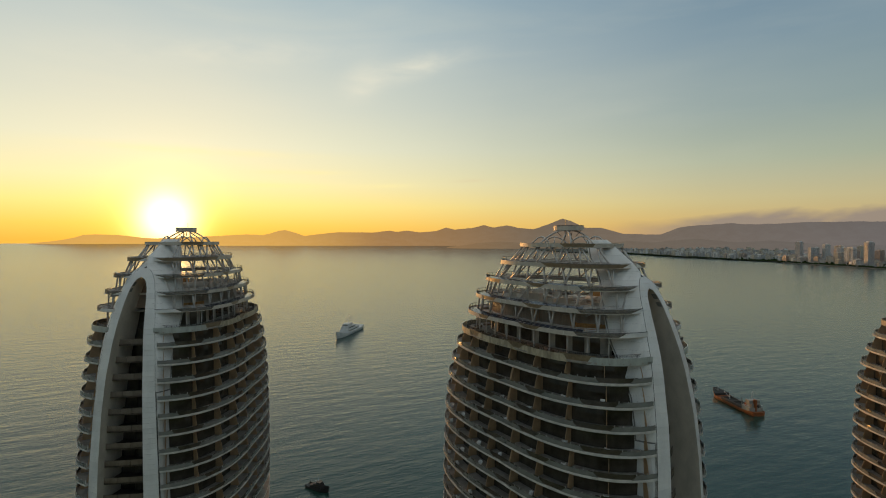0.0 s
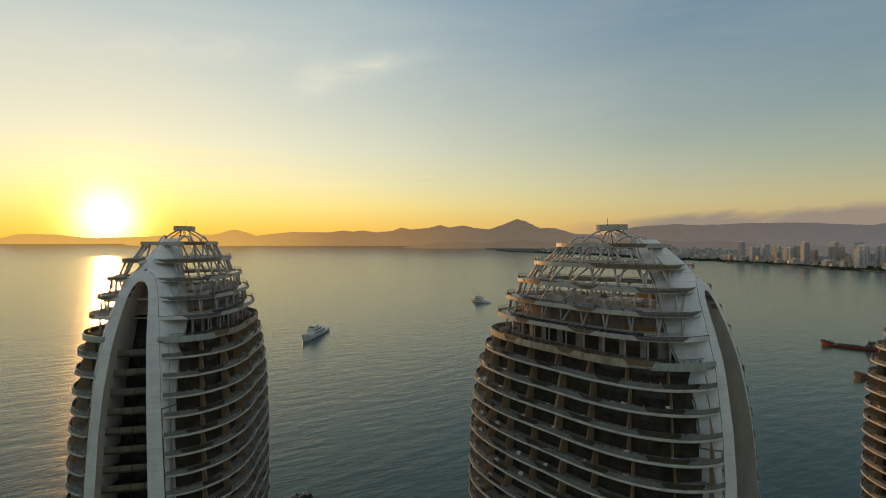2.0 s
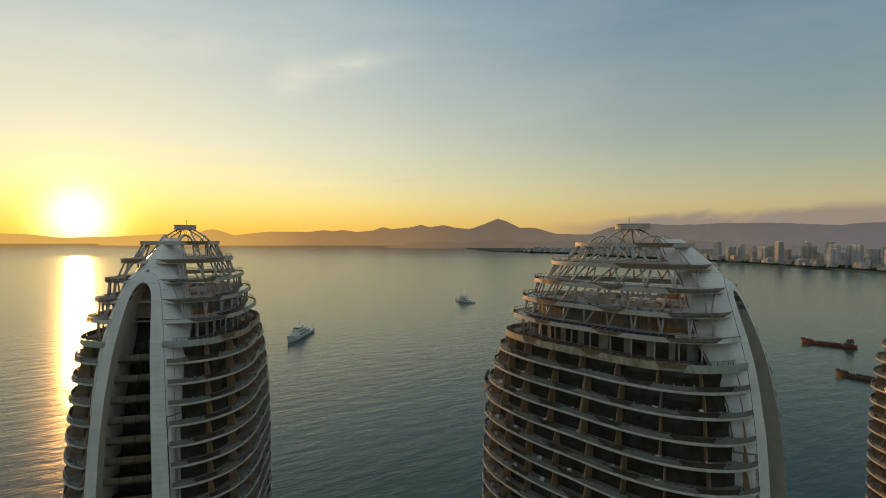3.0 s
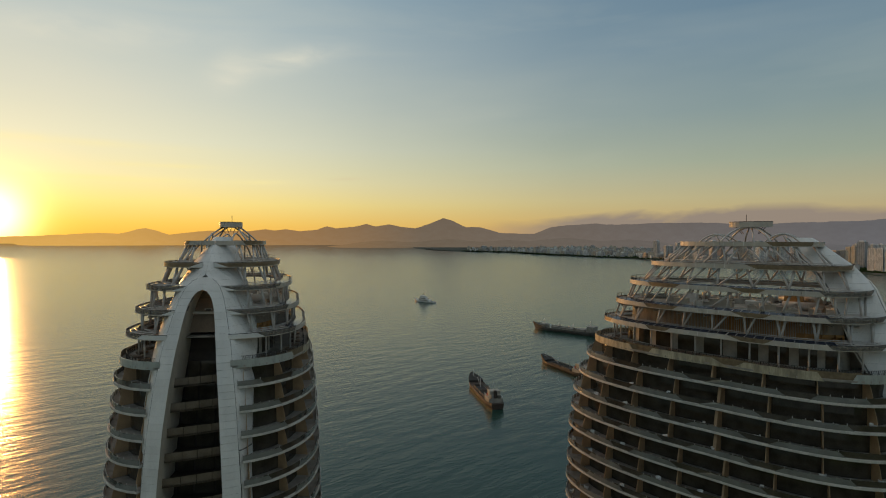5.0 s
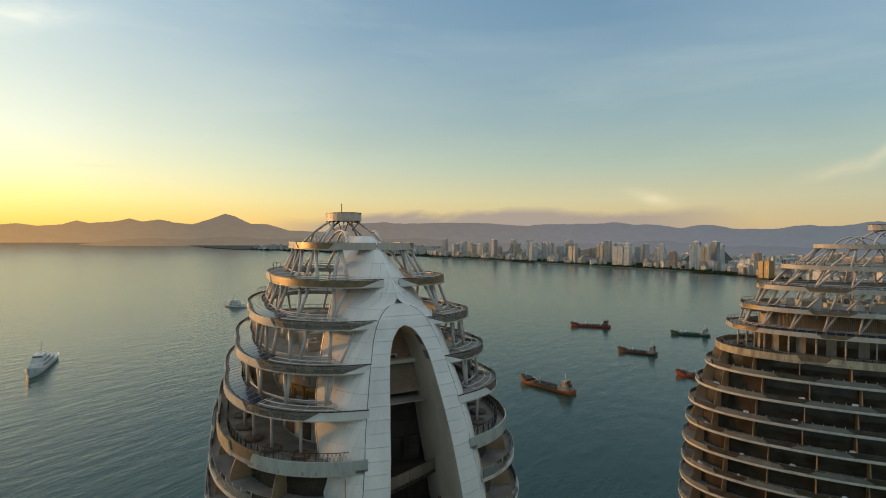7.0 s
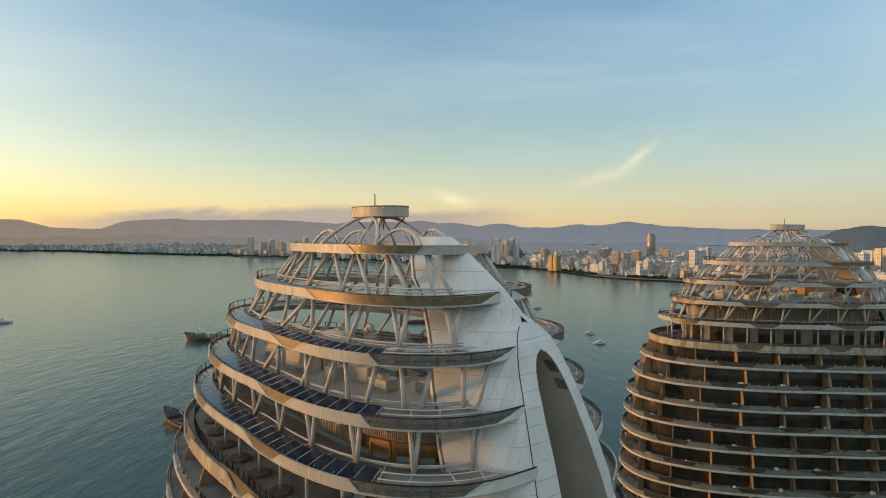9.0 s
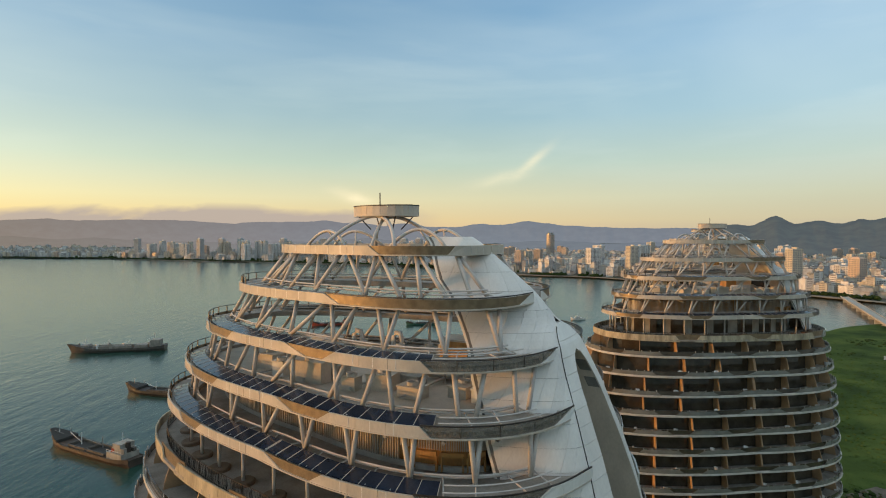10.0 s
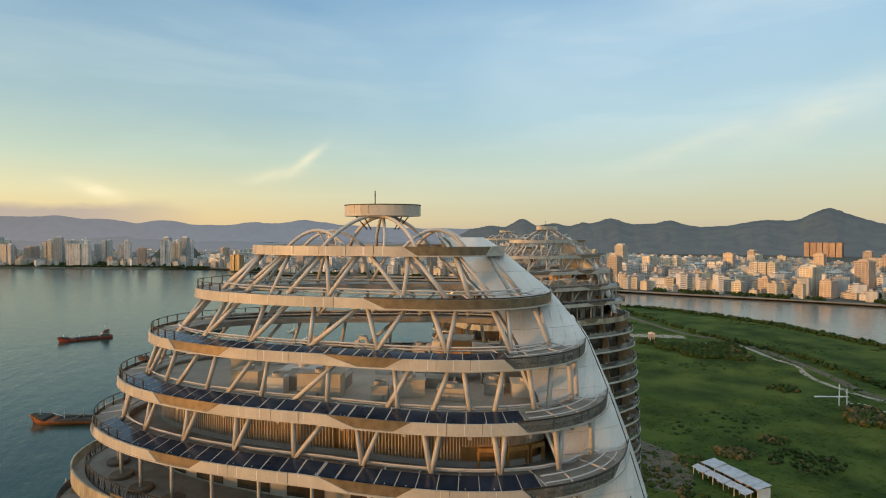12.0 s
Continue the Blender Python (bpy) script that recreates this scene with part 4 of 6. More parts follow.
def storey(tower, i, rich):
    """One storey: slab edge, glass balustrade with cut-down stretches, glazing, partitions."""
    z = FLOORS[i]
    t0 = tip_angle(z)
    t1 = 2 * math.pi - t0
    ths = spread(z, t0, t1, 1.3)
    g = Shape()
    band(g, z, ths, [(-3.2, z - 0.72), (-0.2, z - 0.72), (0, z - 0.62), (0, z - 0.30), (-3.2, z - 0.30)])
    slab = part("storey", g, EDGE, tower, "storey slab with a white edge band")
    part("balcony_floor", band(Shape(), z, ths, rect(-2.64, -0.12, z - 0.305, z - 0.27)), DECK, slab, "grey balcony floor")
    glass = Shape()
    above = FLOORS[i - 1] - 0.72 if i else TERRACE - 1.25
    band(glass, z, ths, rect(-2.75, -2.65, z - 0.30, above))
    part("glazing", glass, GLASS, slab, "dark floor-to-ceiling glazing")
    if not rich:
        return
    shift = 3.0 + 2.6 * math.sin(i * 0.9) + 0.35 * i
    half = notches(z, t0, math.pi, shift, 6.0, 5.2)
    cuts = half + [(2 * math.pi - b, 2 * math.pi - a) for a, b in reversed(half)]
    slope = 0.9 / (egg(z)[1] * 0.8)
    posts = Shape()
    last = t0
    for a, b in cuts + [(t1, t1)]:
        if a - last > 0.03:
            e = spread(z, last, a, 1.3)
            rows = []
            for k, t in enumerate(e):
                lo = t - (slope if k == 0 and last > t0 else 0) + (slope if k == len(e) - 1 and a < t1 else 0)
                rows.append([rim(z, lo, -0.10, z - 0.31), rim(z, lo, -0.02, z - 0.31), rim(z, t, -0.02, z + 0.38), rim(z, t, -0.10, z + 0.38)])
                p = rim(z, t, -0.14)
                posts.box(p.x, p.y, z - 0.3, 0.06, 0.06, 0.9)
            part("balustrade", Shape().loft(rows), FROST, slab, "frosted glass balustrade")
        if b > a:
            part("dark_bay", band(Shape(), z, spread(z, a - slope, b + slope, 1.0), rect(-0.30, -0.24, z - 0.31, z + 0.42)), GLASS, slab, "dark glass bay in the balustrade")
        last = b
    tagged(part("balustrade_post", posts, STEEL, slab, "small pale posts"), kind="stuff")
    for t in spread(z, t0 + 0.05, t1 - 0.05, 6.4):
        e = 0.06 / egg(z)[1]
        h = above - (z - 0.30)
        outline = [(-2.66, 0), (-0.85, 0), (-0.92, 0.22), (-1.08, 0.48), (-1.32, 0.75), (-1.65, 1.0), (-2.66, 1.0)]
        rows = [[rim(z, q, o, z - 0.31 + h * f) for o, f in outline] for q in (t - e, t + e)]
        part("partition", Shape().loft(rows), FIN, slab)


def terrace(tower):
    z = TERRACE
    t0 = end_angle(z)
    t1 = 2 * math.pi - t0
    ths = spread(z, t0, t1, 1.0)
    g = Shape()
    band(g, z, ths, [(-5.6, z - 1.25), (-0.25, z - 1.25), (0, z - 1.1), (0, z - 0.85), (-5.6, z - 0.85)])
    slab = part("terrace", g, DECK, tower, "wide grey roof terrace")
    half = [(arc(z, t0, s), arc(z, t0, s + 4.2)) for s in (9.6, 22.1, 35.1)]
    cuts = half + [(2 * math.pi - b, 2 * math.pi - a) for a, b in reversed(half)]
    slope = 0.8 / (egg(z)[1] * 0.8)
    last = t0
    for a, b in cuts + [(t1, t1)]:
        edges = spread(z, last, a, 1.25)
        pane = (PALE_GLASS, slab, "streaked pale glass panel") if last == t0 or a == t1 else (STAINED, slab, "water-stained cream fascia panel")
        for k in range(len(edges) - 1):
            q = 0.01 / egg(z)[1]
            lo0, lo1 = edges[k] + q, edges[k + 1] - q
            if k == 0 and last > t0:
                lo0 -= slope
            if k == len(edges) - 2 and a < t1:
                lo1 += slope
            part("fascia_panel", fascia_panel(z, z - 1.22, z - 0.12, lo0, lo1, edges[k] + q, edges[k + 1] - q), *pane)
        if b > a:
            g = Shape()
            band(g, z, spread(z, a - slope, b + slope, 0.8), rect(-0.26, -0.18, z - 0.98, z + 0.05))
            part("mesh_panel", g, BRONZE, slab, "bronze perforated panel")
        last = b
    # lattice railing set back from the edge
    rail = Shape()
    e = spread(z, arc(z, t0, 1.2), 2 * math.pi - arc(z, t0, 1.2), 1.0)
    for h in (0.02, 0.98):
        band(rail, z, e, rect(-0.95, -0.90, z - 0.8 + h, z - 0.75 + h))
    for a, b in zip(e[:-1], e[1:]):
        pa, pb = rim(z, a, -0.92, z - 0.8), rim(z, b, -0.92, z - 0.8)
        up = Vector((0, 0, 0.98))
        rail.tube([pa, pa + up * 1.05], 0.035, 4)
        for k in range(3):
            u, v = pa.lerp(pb, k / 3), pa.lerp(pb, (k + 1) / 3)
            rail.tube([u, v + up], 0.014, 3)
            rail.tube([v, u + up], 0.014, 3)
    part("railing", rail, RAIL, slab, "black lattice railing")
    # posts under ring five, each rising from a round planter
    for t in spread(RINGS[4], 0.62, 2 * math.pi - 0.62, 3.7):
        foot = rim(RINGS[4], t, -1.7, z - 0.86)
        head = rim(RINGS[4], t, -1.7, RINGS[4] - 0.4)
        part("terrace_post", Shape().tube([foot, head], 0.13, 8), STEEL, slab, "white round post", smooth=True)
        pot = Shape().lathe(foot.x, foot.y, [(0.3, z - 0.87), (0.80, z - 0.87), (0.84, z - 0.62), (0.74, z - 0.54), (0.30, z - 0.58)], 14)
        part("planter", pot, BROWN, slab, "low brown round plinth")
    # set-back wall and louvres
    wall = Shape()
    wt = spread(z, tip_angle(z) + 0.16, 2 * math.pi - tip_angle(z) - 0.16, 1.5)
    band(wall, z, wt, rect(-5.9, -5.6, z - 0.9, 78.7))
    part("terrace_wall", wall, CONCRETE, slab, "pale set-back wall")
    for a, b in zip(wt[1:-1:3], wt[3:-1:3]):
        part("terrace_window", band(Shape(), z, [a, (a + b) / 2, b], rect(-5.58, -5.54, z - 0.7, 78.2)), GLASS, slab, "dark terrace window")


def roof_house(tower):
    """The louvred plant storey inside the crown and what stands on its roof."""
    z = RINGS[4]
    lo, hi = 78.7, 81.75
    base = Shape()
    ths = spread(z, 0.55, 2 * math.pi - 0.55, 1.0)
    base.loft([[rim(z, t, -4.9, lo), rim(z, t, -4.7, lo), rim(z, t, -4.7, lo + 0.35), rim(z, t, -4.9, lo + 0.35)] for t in ths])
    house = part("plant_storey", base, CONCRETE, tower, "louvred plant storey")
    inner = Shape()
    inner.loft([[rim(z, t, -5.3, h) for h in (lo, hi)] for t in ths], closed=False, caps=False)
    part("inner_wall", inner, WOOD, house, "warm wall behind louvres")
    slats = Shape()
    for t in spread(z, 0.58, 2 * math.pi - 0.58, 0.25):
        low = 1.3 if min(t, 2 * math.pi - t) < 1.25 else 0.3
        p = rim(z, t, -4.8)
        q = rim(z, t + 0.01) - rim(z, t - 0.01)
        n = math.atan2(-q.x, q.y)
        slats.box(p.x, p.y, lo + low, 0.12, 0.07, hi - lo - low, n)
    tagged(part("louvre_slats", slats, SLAT, house, "brown vertical louvre slats"), kind="stuff")
    floor = Shape()
    outline = [rim(z, t, -2.3, 78.62) for t in spread(z, 0.3, 2 * math.pi - 0.3, 1.2)]
    floor.add(outline + [p + Vector((0, 0, 0.1)) for p in outline],
              [tuple(reversed(range(len(outline)))), tuple(range(len(outline), 2 * len(outline)))] + [(i, (i + 1) % len(outline), (i + 1) % len(outline) + len(outline), i + len(outline)) for i in range(len(outline))])
    part("plant_floor", floor, DECK, house)
    for t in spread(z, 0.62, 2 * math.pi - 0.62, 4.2):
        a, b = rim(z, t, -2.2, hi - 0.32), rim(z, t, -5.2, hi - 0.32)
        part("roof_beam", Shape().tube([a, b], 0.14, 4), STEEL, house, "pale steel beam")
    for s in (-1, 1):
        for a in spread(z, 0.62, 1.2, 2.7)[:-1]:
            b, e = arc(z, a, 2.2), 0.12 / egg(z)[1]
            frame_shape = band(Shape(), z, [s * a, s * (a + b) / 2, s * b] if s > 0 else [s * b, s * (a + b) / 2, s * a], rect(-4.72, -4.45, lo + 1.02, lo + 1.3))
            for t in (a, b):
                band(frame_shape, z, [s * t - e, s * t + e], rect(-4.72, -4.45, lo + 0.1, lo + 1.02))
            part("wood_frame", frame_shape, WOOD, house, "orange timber door frame")
    roof = Shape()
    zr = RINGS[3]
    outline = [rim(zr, t, -2.4, hi) for t in spread(zr, 0.35, 2 * math.pi - 0.35, 1.2)]
    n = len(outline)
    roof.add(outline + [p + Vector((0, 0, 0.35)) for p in outline], [tuple(reversed(range(n))), tuple(range(n, 2 * n))] + [(i, (i + 1) % n, (i + 1) % n + n, i + n) for i in range(n)])
    part("flat_roof", roof, REVEAL, house, "pale flat roof with plant")


def roof_plant(tower):
    z = 82.12
    for u, w, su, sw, h, t in ((-9.5, 3.5, 2.4, 1.8, 1.7, 0.2), (-6.0, 4.6, 1.2, 1.0, 1.2, 0.1), (-2.2, 5.2, 1.7, 1.2, 1.0, 0.0), (-11.5, 0.5, 1.6, 2.4, 1.5, 0.1), (0.8, 2.0, 3.2, 2.6, 1.1, 0.05),
                              (4.5, 5.4, 1.5, 1.2, 1.25, -0.1), (7.2, 3.8, 1.6, 1.6, 1.7, 0.0), (-4.0, -3.5, 4.5, 2.2, 1.2, 0.0), (3.0, -4.5, 2.0, 1.6, 1.5, 0.2), (-9.0, -4.0, 2.0, 1.5, 1.6, 0.0), (-6.5, 0.2, 2.8, 3.0, 0.6, 0),
                              (10.2, 0.4, 1.8, 2.2, 1.1, 0.1), (10.6, 5.2, 1.3, 1.1, 0.9, 0.2), (1.8, 6.6, 1.1, 0.9, 1.5, 0.0), (-0.4, 7.2, 1.4, 0.8, 0.8, 0.05), (-12.8, 4.0, 1.5, 1.5, 1.0, 0.3), (11.0, -3.6, 2.0, 1.6, 1.2, 0.1), (6.0, -5.2, 1.8, 1.2, 1.0, 0.0), (-3.0, -5.6, 3.0, 1.2, 2.1, 0.05), (3.4, -2.4, 3.2, 1.3, 0.9, 0.0), (1.2, -5.8, 1.1, 1.0, 1.2, 0.1), (8.8, -3.0, 1.4, 2.2, 1.0, 0.0), (-6.2, -5.4, 1.2, 1.0, 1.5, 0.0)):
        h *= 0.72
        g = Shape().box(u, w, z - 0.01, su, sw, h, t)
        g.box(u, w, z + h, su * 1.06, sw * 1.06, 0.1, t)
        ob = part("plant_unit", g, (REVEAL, CONCRETE, WHITE)[int(abs(u) * 10) % 3], tower, "pale roof plant unit")
        fan = Shape().lathe(u, w, [(0.4, z + h + 0.1), (0.42, z + h + 0.35), (0.34, z + h + 0.35), (0.32, z + h + 0.2)], 12)
        part("fan_cowl", fan, STEEL, ob)
    duct = Shape().tube([(3.2, 6.3, z + 1.2), (7.4, 5.2, z + 1.2), (8.6, 3.6, z + 1.2)], 0.62, 14)
    duct.tube([(5.2, 5.8, z - 0.05), (5.2, 5.8, z + 1.0)], 0.2, 8).tube([(2.4, 6.5, z - 0.05), (2.4, 6.5, z + 0.9), (2.9, 6.4, z + 1.3)], 0.3, 10)
    part("air_duct", duct, STEEL, tower, "large round air duct", smooth=True)
    duct2 = Shape().tube([(4.4, -0.4, z + 0.75), (7.0, -0.2, z + 0.75), (9.6, 0.0, z + 0.75)], 0.62, 14).tube([(3.7, -1.0, z + 0.5), (4.5, -0.4, z + 0.8)], 0.36, 10).tube([(6.2, -1.2, z - 0.05), (6.2, -1.2, z + 1.0), (6.6, -0.6, z + 1.3)], 0.13, 8).tube([(7.8, -1.2, z - 0.05), (7.8, -1.2, z + 1.3)], 0.10, 8)
    part("air_duct", duct2, STEEL, tower, "large round air duct", smooth=True)
    cabin = Shape().box(5.6, 2.2, z - 0.02, 2.4, 2.0, 2.7)
    cab = part("roof_cabin", cabin, WOOD, tower, "small orange-brown roof cabin")
    part("cabin_roof", Shape().box(5.6, 2.2, z + 2.68, 2.7, 2.3, 0.14), CONCRETE, cab)
    part("cabin_door", Shape().box(5.6, 3.22, z, 0.9, 0.06, 2.0), GLASS, cab)
    for u in (-7.5, -3.0, 1.5, 5.8):
        part("pipe_run", Shape().tube([(u, -6.4, z + 0.25), (u, 6.2, z + 0.25)], 0.09, 6), STEEL, tower, smooth=True)
    for u, w in ((-8, 5.6), (-3.9, 6.4)):
        pipe = Shape().tube([(u, w, z - 0.05), (u, w, z + 1.4), (u + 0.3, w, z + 1.75), (u + 0.8, w, z + 1.75), (u + 1.0, w, z + 1.3), (u + 1.0, w, z + 0.6)], 0.24, 10)
        part("vent_pipe", pipe, STEEL, tower, "bent vent pipe", smooth=True)


def build_tower(rich_floors):
    tower = thing("tower", "white egg-shaped apartment tower with open ringed crown and pointed arch", "tower", "towers on the island")
    for k in range(5):
        crown_ring(tower, k)
    for k in range(4):
        struts(tower, k)
    top_works(tower)
    shell(tower)
    arch(tower)
    roof_house(tower)
    roof_plant(tower)
    terrace(tower)
    for i in range(22):
        storey(tower, i, i < rich_floors)
    return tower


tower = build_tower(13)
place = pose(-54.57, 124.36, 0, 0, 0, -97.7)
tower.matrix_world = place
copy_thing(tower, pose(24.4, 95.4, 0, 0, 0, -53.3))
copy_thing(tower, pose(109.5, 93.4, 0, 0, 0, -70))


def balcony_chair():
    """A low white lounge chair with a curved back."""
    top = thing("lounge_chair", "low white lounge chair on a tower balcony", "chair", "balcony chairs")
    part("seat", Shape().lathe(0, 0, [(0.3, 0.0), (0.42, 0.05), (0.5, 0.38), (0.44, 0.44)], 12), CHAIR_WHITE, top)
    rows = []
    for k in range(9):
        a = radians(-110 + 220 * k / 8) + math.pi
        rows.append([(r * math.cos(a), r * math.sin(a), h) for r, h in ((0.42, 0.42), (0.5, 0.40), (0.56, 0.95 - 0.03 * abs(k - 4)), (0.49, 0.96 - 0.03 * abs(k - 4)))])
    part("backrest", Shape().loft(rows), CHAIR_WHITE, top)
    return top


chair = balcony_chair()
seats = []
for i in range(1, 10):
    z = FLOORS[i]
    for side in (-1, 1):
        for n, at in enumerate(spread(z, 0.75, 2.75, 6.4)):
            if (n * 5 + i * 3) % 7 < 4:
                seats.append(pose(24.4, 95.4, 0, 0, 0, -53.3) @ Matrix.Translation(rim(z, side * (at + 0.012 * (i % 3)), -1.0, z - 0.27)) @ pose(0, 0, 0, 0, 0, 40 * n + 25 * i) @ Matrix.Scale(0.85, 4))
chair.matrix_world = seats[0]
for m in seats[1:]:
    copy_thing(chair, m)

# ---- ships ----
HULL = {}


def hull_paint(name, color):
    if name not in HULL:
        HULL[name] = material("hull_" + name, color, 0.5, spots=0.35, size=2.5, streak=0.7)
    return HULL[name]


SHIP_WHITE = material("ship_white", (0.62, 0.62, 0.60), 0.5, spots=0.25, size=2.0, streak=0.6)
SHIP_GREY = material("ship_grey", (0.27, 0.25, 0.22), 0.6, spots=0.35, size=2.0, streak=0.5)
SHIP_CREAM = material("ship_cream", (0.33, 0.31, 0.27), 0.55, spots=0.3, size=2.0, streak=0.6)
SHIP_HOLD = material("ship_hold", (0.035, 0.032, 0.028), 0.8, spots=0.4, size=1.5)
SHIP_RED = material("ship_red", (0.42, 0.07, 0.035), 0.5, spots=0.3, size=1.0)
SHIP_DECK = material("ship_deck", (0.11, 0.095, 0.08), 0.7, spots=0.4, size=2.0)


def ship(label, stern, bow, beam, colour, kind="cargo", group="ships at anchor", upper=None):
    """A ship from stern to bow; hull, deck, house, masts."""
    (x0, y0), (x1, y1) = stern, bow
    n = math.hypot(x1 - x0, y1 - y0)
    top = thing("ship", label, "ship", group, (x0 + x1) / 2, (y0 + y1) / 2, 0, math.degrees(math.atan2(y1 - y0, x1 - x0)))
    upper = upper or (SHIP_CREAM if kind == "cargo" else SHIP_WHITE)
    free = max(0.9, min(1.6, n * 0.09), n * 0.045)
    rows = []
    for f in np.linspace(0, 1, 13):
        x = (f - 0.5) * n
        w = beam / 2 * min(1, 0.72 + f * 2.2) * (1 - max(0, (f - 0.72) / 0.28) ** 2.0 * 0.97)
        h = free * (1 + 1.25 * max(0, (f - 0.72) / 0.28) ** 1.3 + 0.35 * max(0, (0.15 - f) / 0.15))
        rake = max(0, (f - 0.85) / 0.15) * n * 0.025
        rows.append([(x - rake, -w * 0.75, -1.2), (x, -w, h * 0.5), (x + rake, -w, h), (x + rake, -w * 0.93, h - 0.55), (x + rake, w * 0.93, h - 0.55), (x + rake, w, h), (x, w, h * 0.5), (x - rake, w * 0.75, -1.2)])
    part("hull", Shape().loft(rows), colour, top)
    hx = -n * 0.36
    if kind == "cargo":
        house = Shape()
        house.box(hx, 0, free - 0.6, n * 0.16, beam * 0.82, free * 0.5 + 1.6)
        house.box(hx - n * 0.01, 0, free * 1.5 + 1.0, n * 0.10, beam * 0.6, 1.9)
        house.box(hx - n * 0.01, 0, free * 1.5 + 2.9, n * 0.08, beam * 0.66, 1.7)
        h = h_part = part("deckhouse", house, upper, top, "white deckhouse")
        win = Shape().box(hx + n * 0.031, 0, free * 1.5 + 3.5, 0.12, beam * 0.6, 0.7)
        win.box(hx + n * 0.041, 0, free * 1.5 + 1.6, 0.12, beam * 0.5, 0.6)
        part("window_band", win, GLASS, h)
        part("funnel", Shape().lathe(hx - n * 0.06, 0, [(1.0, free), (1.0, free * 1.5 + 5.0), (0.8, free * 1.5 + 5.2)], 10), colour, h)
        for f in (-0.13, 0.09):
            edge = Shape()
            for sy in (-1, 1):
                edge.box(n * f, sy * beam * 0.34, free - 0.6, n * 0.20, 0.35, 1.3)
            for sx in (-1, 1):
                edge.box(n * (f + sx * 0.1), 0, free - 0.6, 0.35, beam * 0.70, 1.3)
            # no opening: a near-black plate stands for the hold's shaded inside
            hold = part("hold", Shape().box(n * f, 0, free - 0.62, n * 0.195, beam * 0.64, 0.3), SHIP_HOLD, top, "dark plate for the shade in a cargo hold")
            part("coaming", edge, SHIP_DECK, hold, "rusty hold coaming")
        rows = []
        for f in np.linspace(0.30, 0.485, 6):
            q = (f - 0.22) / 0.28
            w = beam / 2 * (1 - max(0.0, q) ** 2.0 * 0.97) + 0.12
            h = free * (1 + 1.25 * max(0.0, q) ** 1.3)
            rows.append([(n * f, -w, h - 0.5), (n * f, -w * 1.06, h + 0.8), (n * f, w * 1.06, h + 0.8), (n * f, w, h - 0.5)])
        part("forecastle", Shape().loft(rows), SHIP_HOLD, top, "dark raised forecastle")
        for dx, dy, sz, mat in ((0.035, 0.25, 1.5, SHIP_RED), (0.02, -0.27, 1.2, SHIP_GREY), (-0.065, 0.22, 2.0, SHIP_GREY), (0.055, 0.0, 1.1, SHIP_WHITE), (-0.07, -0.2, 1.4, SHIP_DECK)):
            part("deck_gear", Shape().box(hx + n * dx, beam * dy, free * 1.5 + 0.98, n * 0.028, beam * 0.16, sz, 0.2, 0.9), mat, h_part)
        walk_rail = Shape()
        for sy in (-1, 1):
            walk_rail.tube([(hx - n * 0.08, sy * beam * 0.41, free * 1.5 + 1.9), (hx + n * 0.08, sy * beam * 0.41, free * 1.5 + 1.9)], 0.07, 4)
            for q in np.linspace(-0.08, 0.08, 6):
                walk_rail.tube([(hx + n * q, sy * beam * 0.41, free * 1.5 + 0.9), (hx + n * q, sy * beam * 0.41, free * 1.5 + 1.9)], 0.06, 4)
        part("bridge_rail", walk_rail, SHIP_WHITE, h_part)
        for fx, z0, z1 in ((n * 0.40, free, free + n * 0.11), (hx, free * 1.5 + 5, free * 1.5 + 8.5)):
            part("mast", Shape().tube([(fx, 0, z0), (fx, 0, z1)], 0.2, 6), SHIP_WHITE, top)
        for fx in (-0.08, 0.31):
            part("derrick", Shape().tube([(n * fx, -beam * 0.2, free), (n * fx, -beam * 0.2, free + n * 0.08)], 0.18, 5).tube([(n * fx, -beam * 0.2, free + 1), (n * (fx + 0.12), beam * 0.1, free + n * 0.06)], 0.12, 5), SHIP_GREY, top)
        part("derrick", Shape().tube([(n * 0.12, 0, free), (n * 0.12, 0, free + n * 0.09)], 0.2, 6).tube([(n * 0.12, 0, free + 1), (n * 0.26, 0, free + n * 0.07)], 0.12, 5), SHIP_WHITE, top)
        rail = Shape()
        for s in (-1, 1):
            rail.tube([(-n * 0.25, s * beam * 0.45, free + 0.7), (n * 0.25, s * beam * 0.45, free + 0.7)], 0.06, 4)
            for f in np.linspace(-0.25, 0.25, 9):
                rail.tube([(n * f, s * beam * 0.45, free - 0.5), (n * f, s * beam * 0.45, free + 0.7)], 0.06, 4)
        part("railing", rail, SHIP_DECK, top)
    elif kind == "dredger":
        house = Shape()
        for f, l, h in ((-0.40, 0.10, 6.0), (-0.25, 0.14, 2.6), (-0.05, 0.2, 2.2), (0.16, 0.16, 2.4), (0.33, 0.08, 3.6)):
            house.box(n * f, 0, free - 0.6, n * l, beam * 0.7, h)
        h = part("deckhouse", house, upper, top, "low grey-white deckhouses")
        part("window_band", Shape().box(n * -0.348, 0, free + 3.6, 0.12, beam * 0.6, 0.9), GLASS, h)
        gear = random.Random(int(n * 10))
        for k in range(26):
            fx = gear.uniform(-0.46, 0.44)
            part("deck_gear", Shape().box(n * fx, beam * gear.uniform(-0.32, 0.32), free - 0.6, n * gear.uniform(0.012, 0.04), beam * gear.uniform(0.08, 0.25), gear.uniform(1.2, 4.2), gear.uniform(0, 1), 0.85),
                 (SHIP_WHITE, SHIP_GREY, SHIP_DECK, SHIP_CREAM)[k % 4], top)
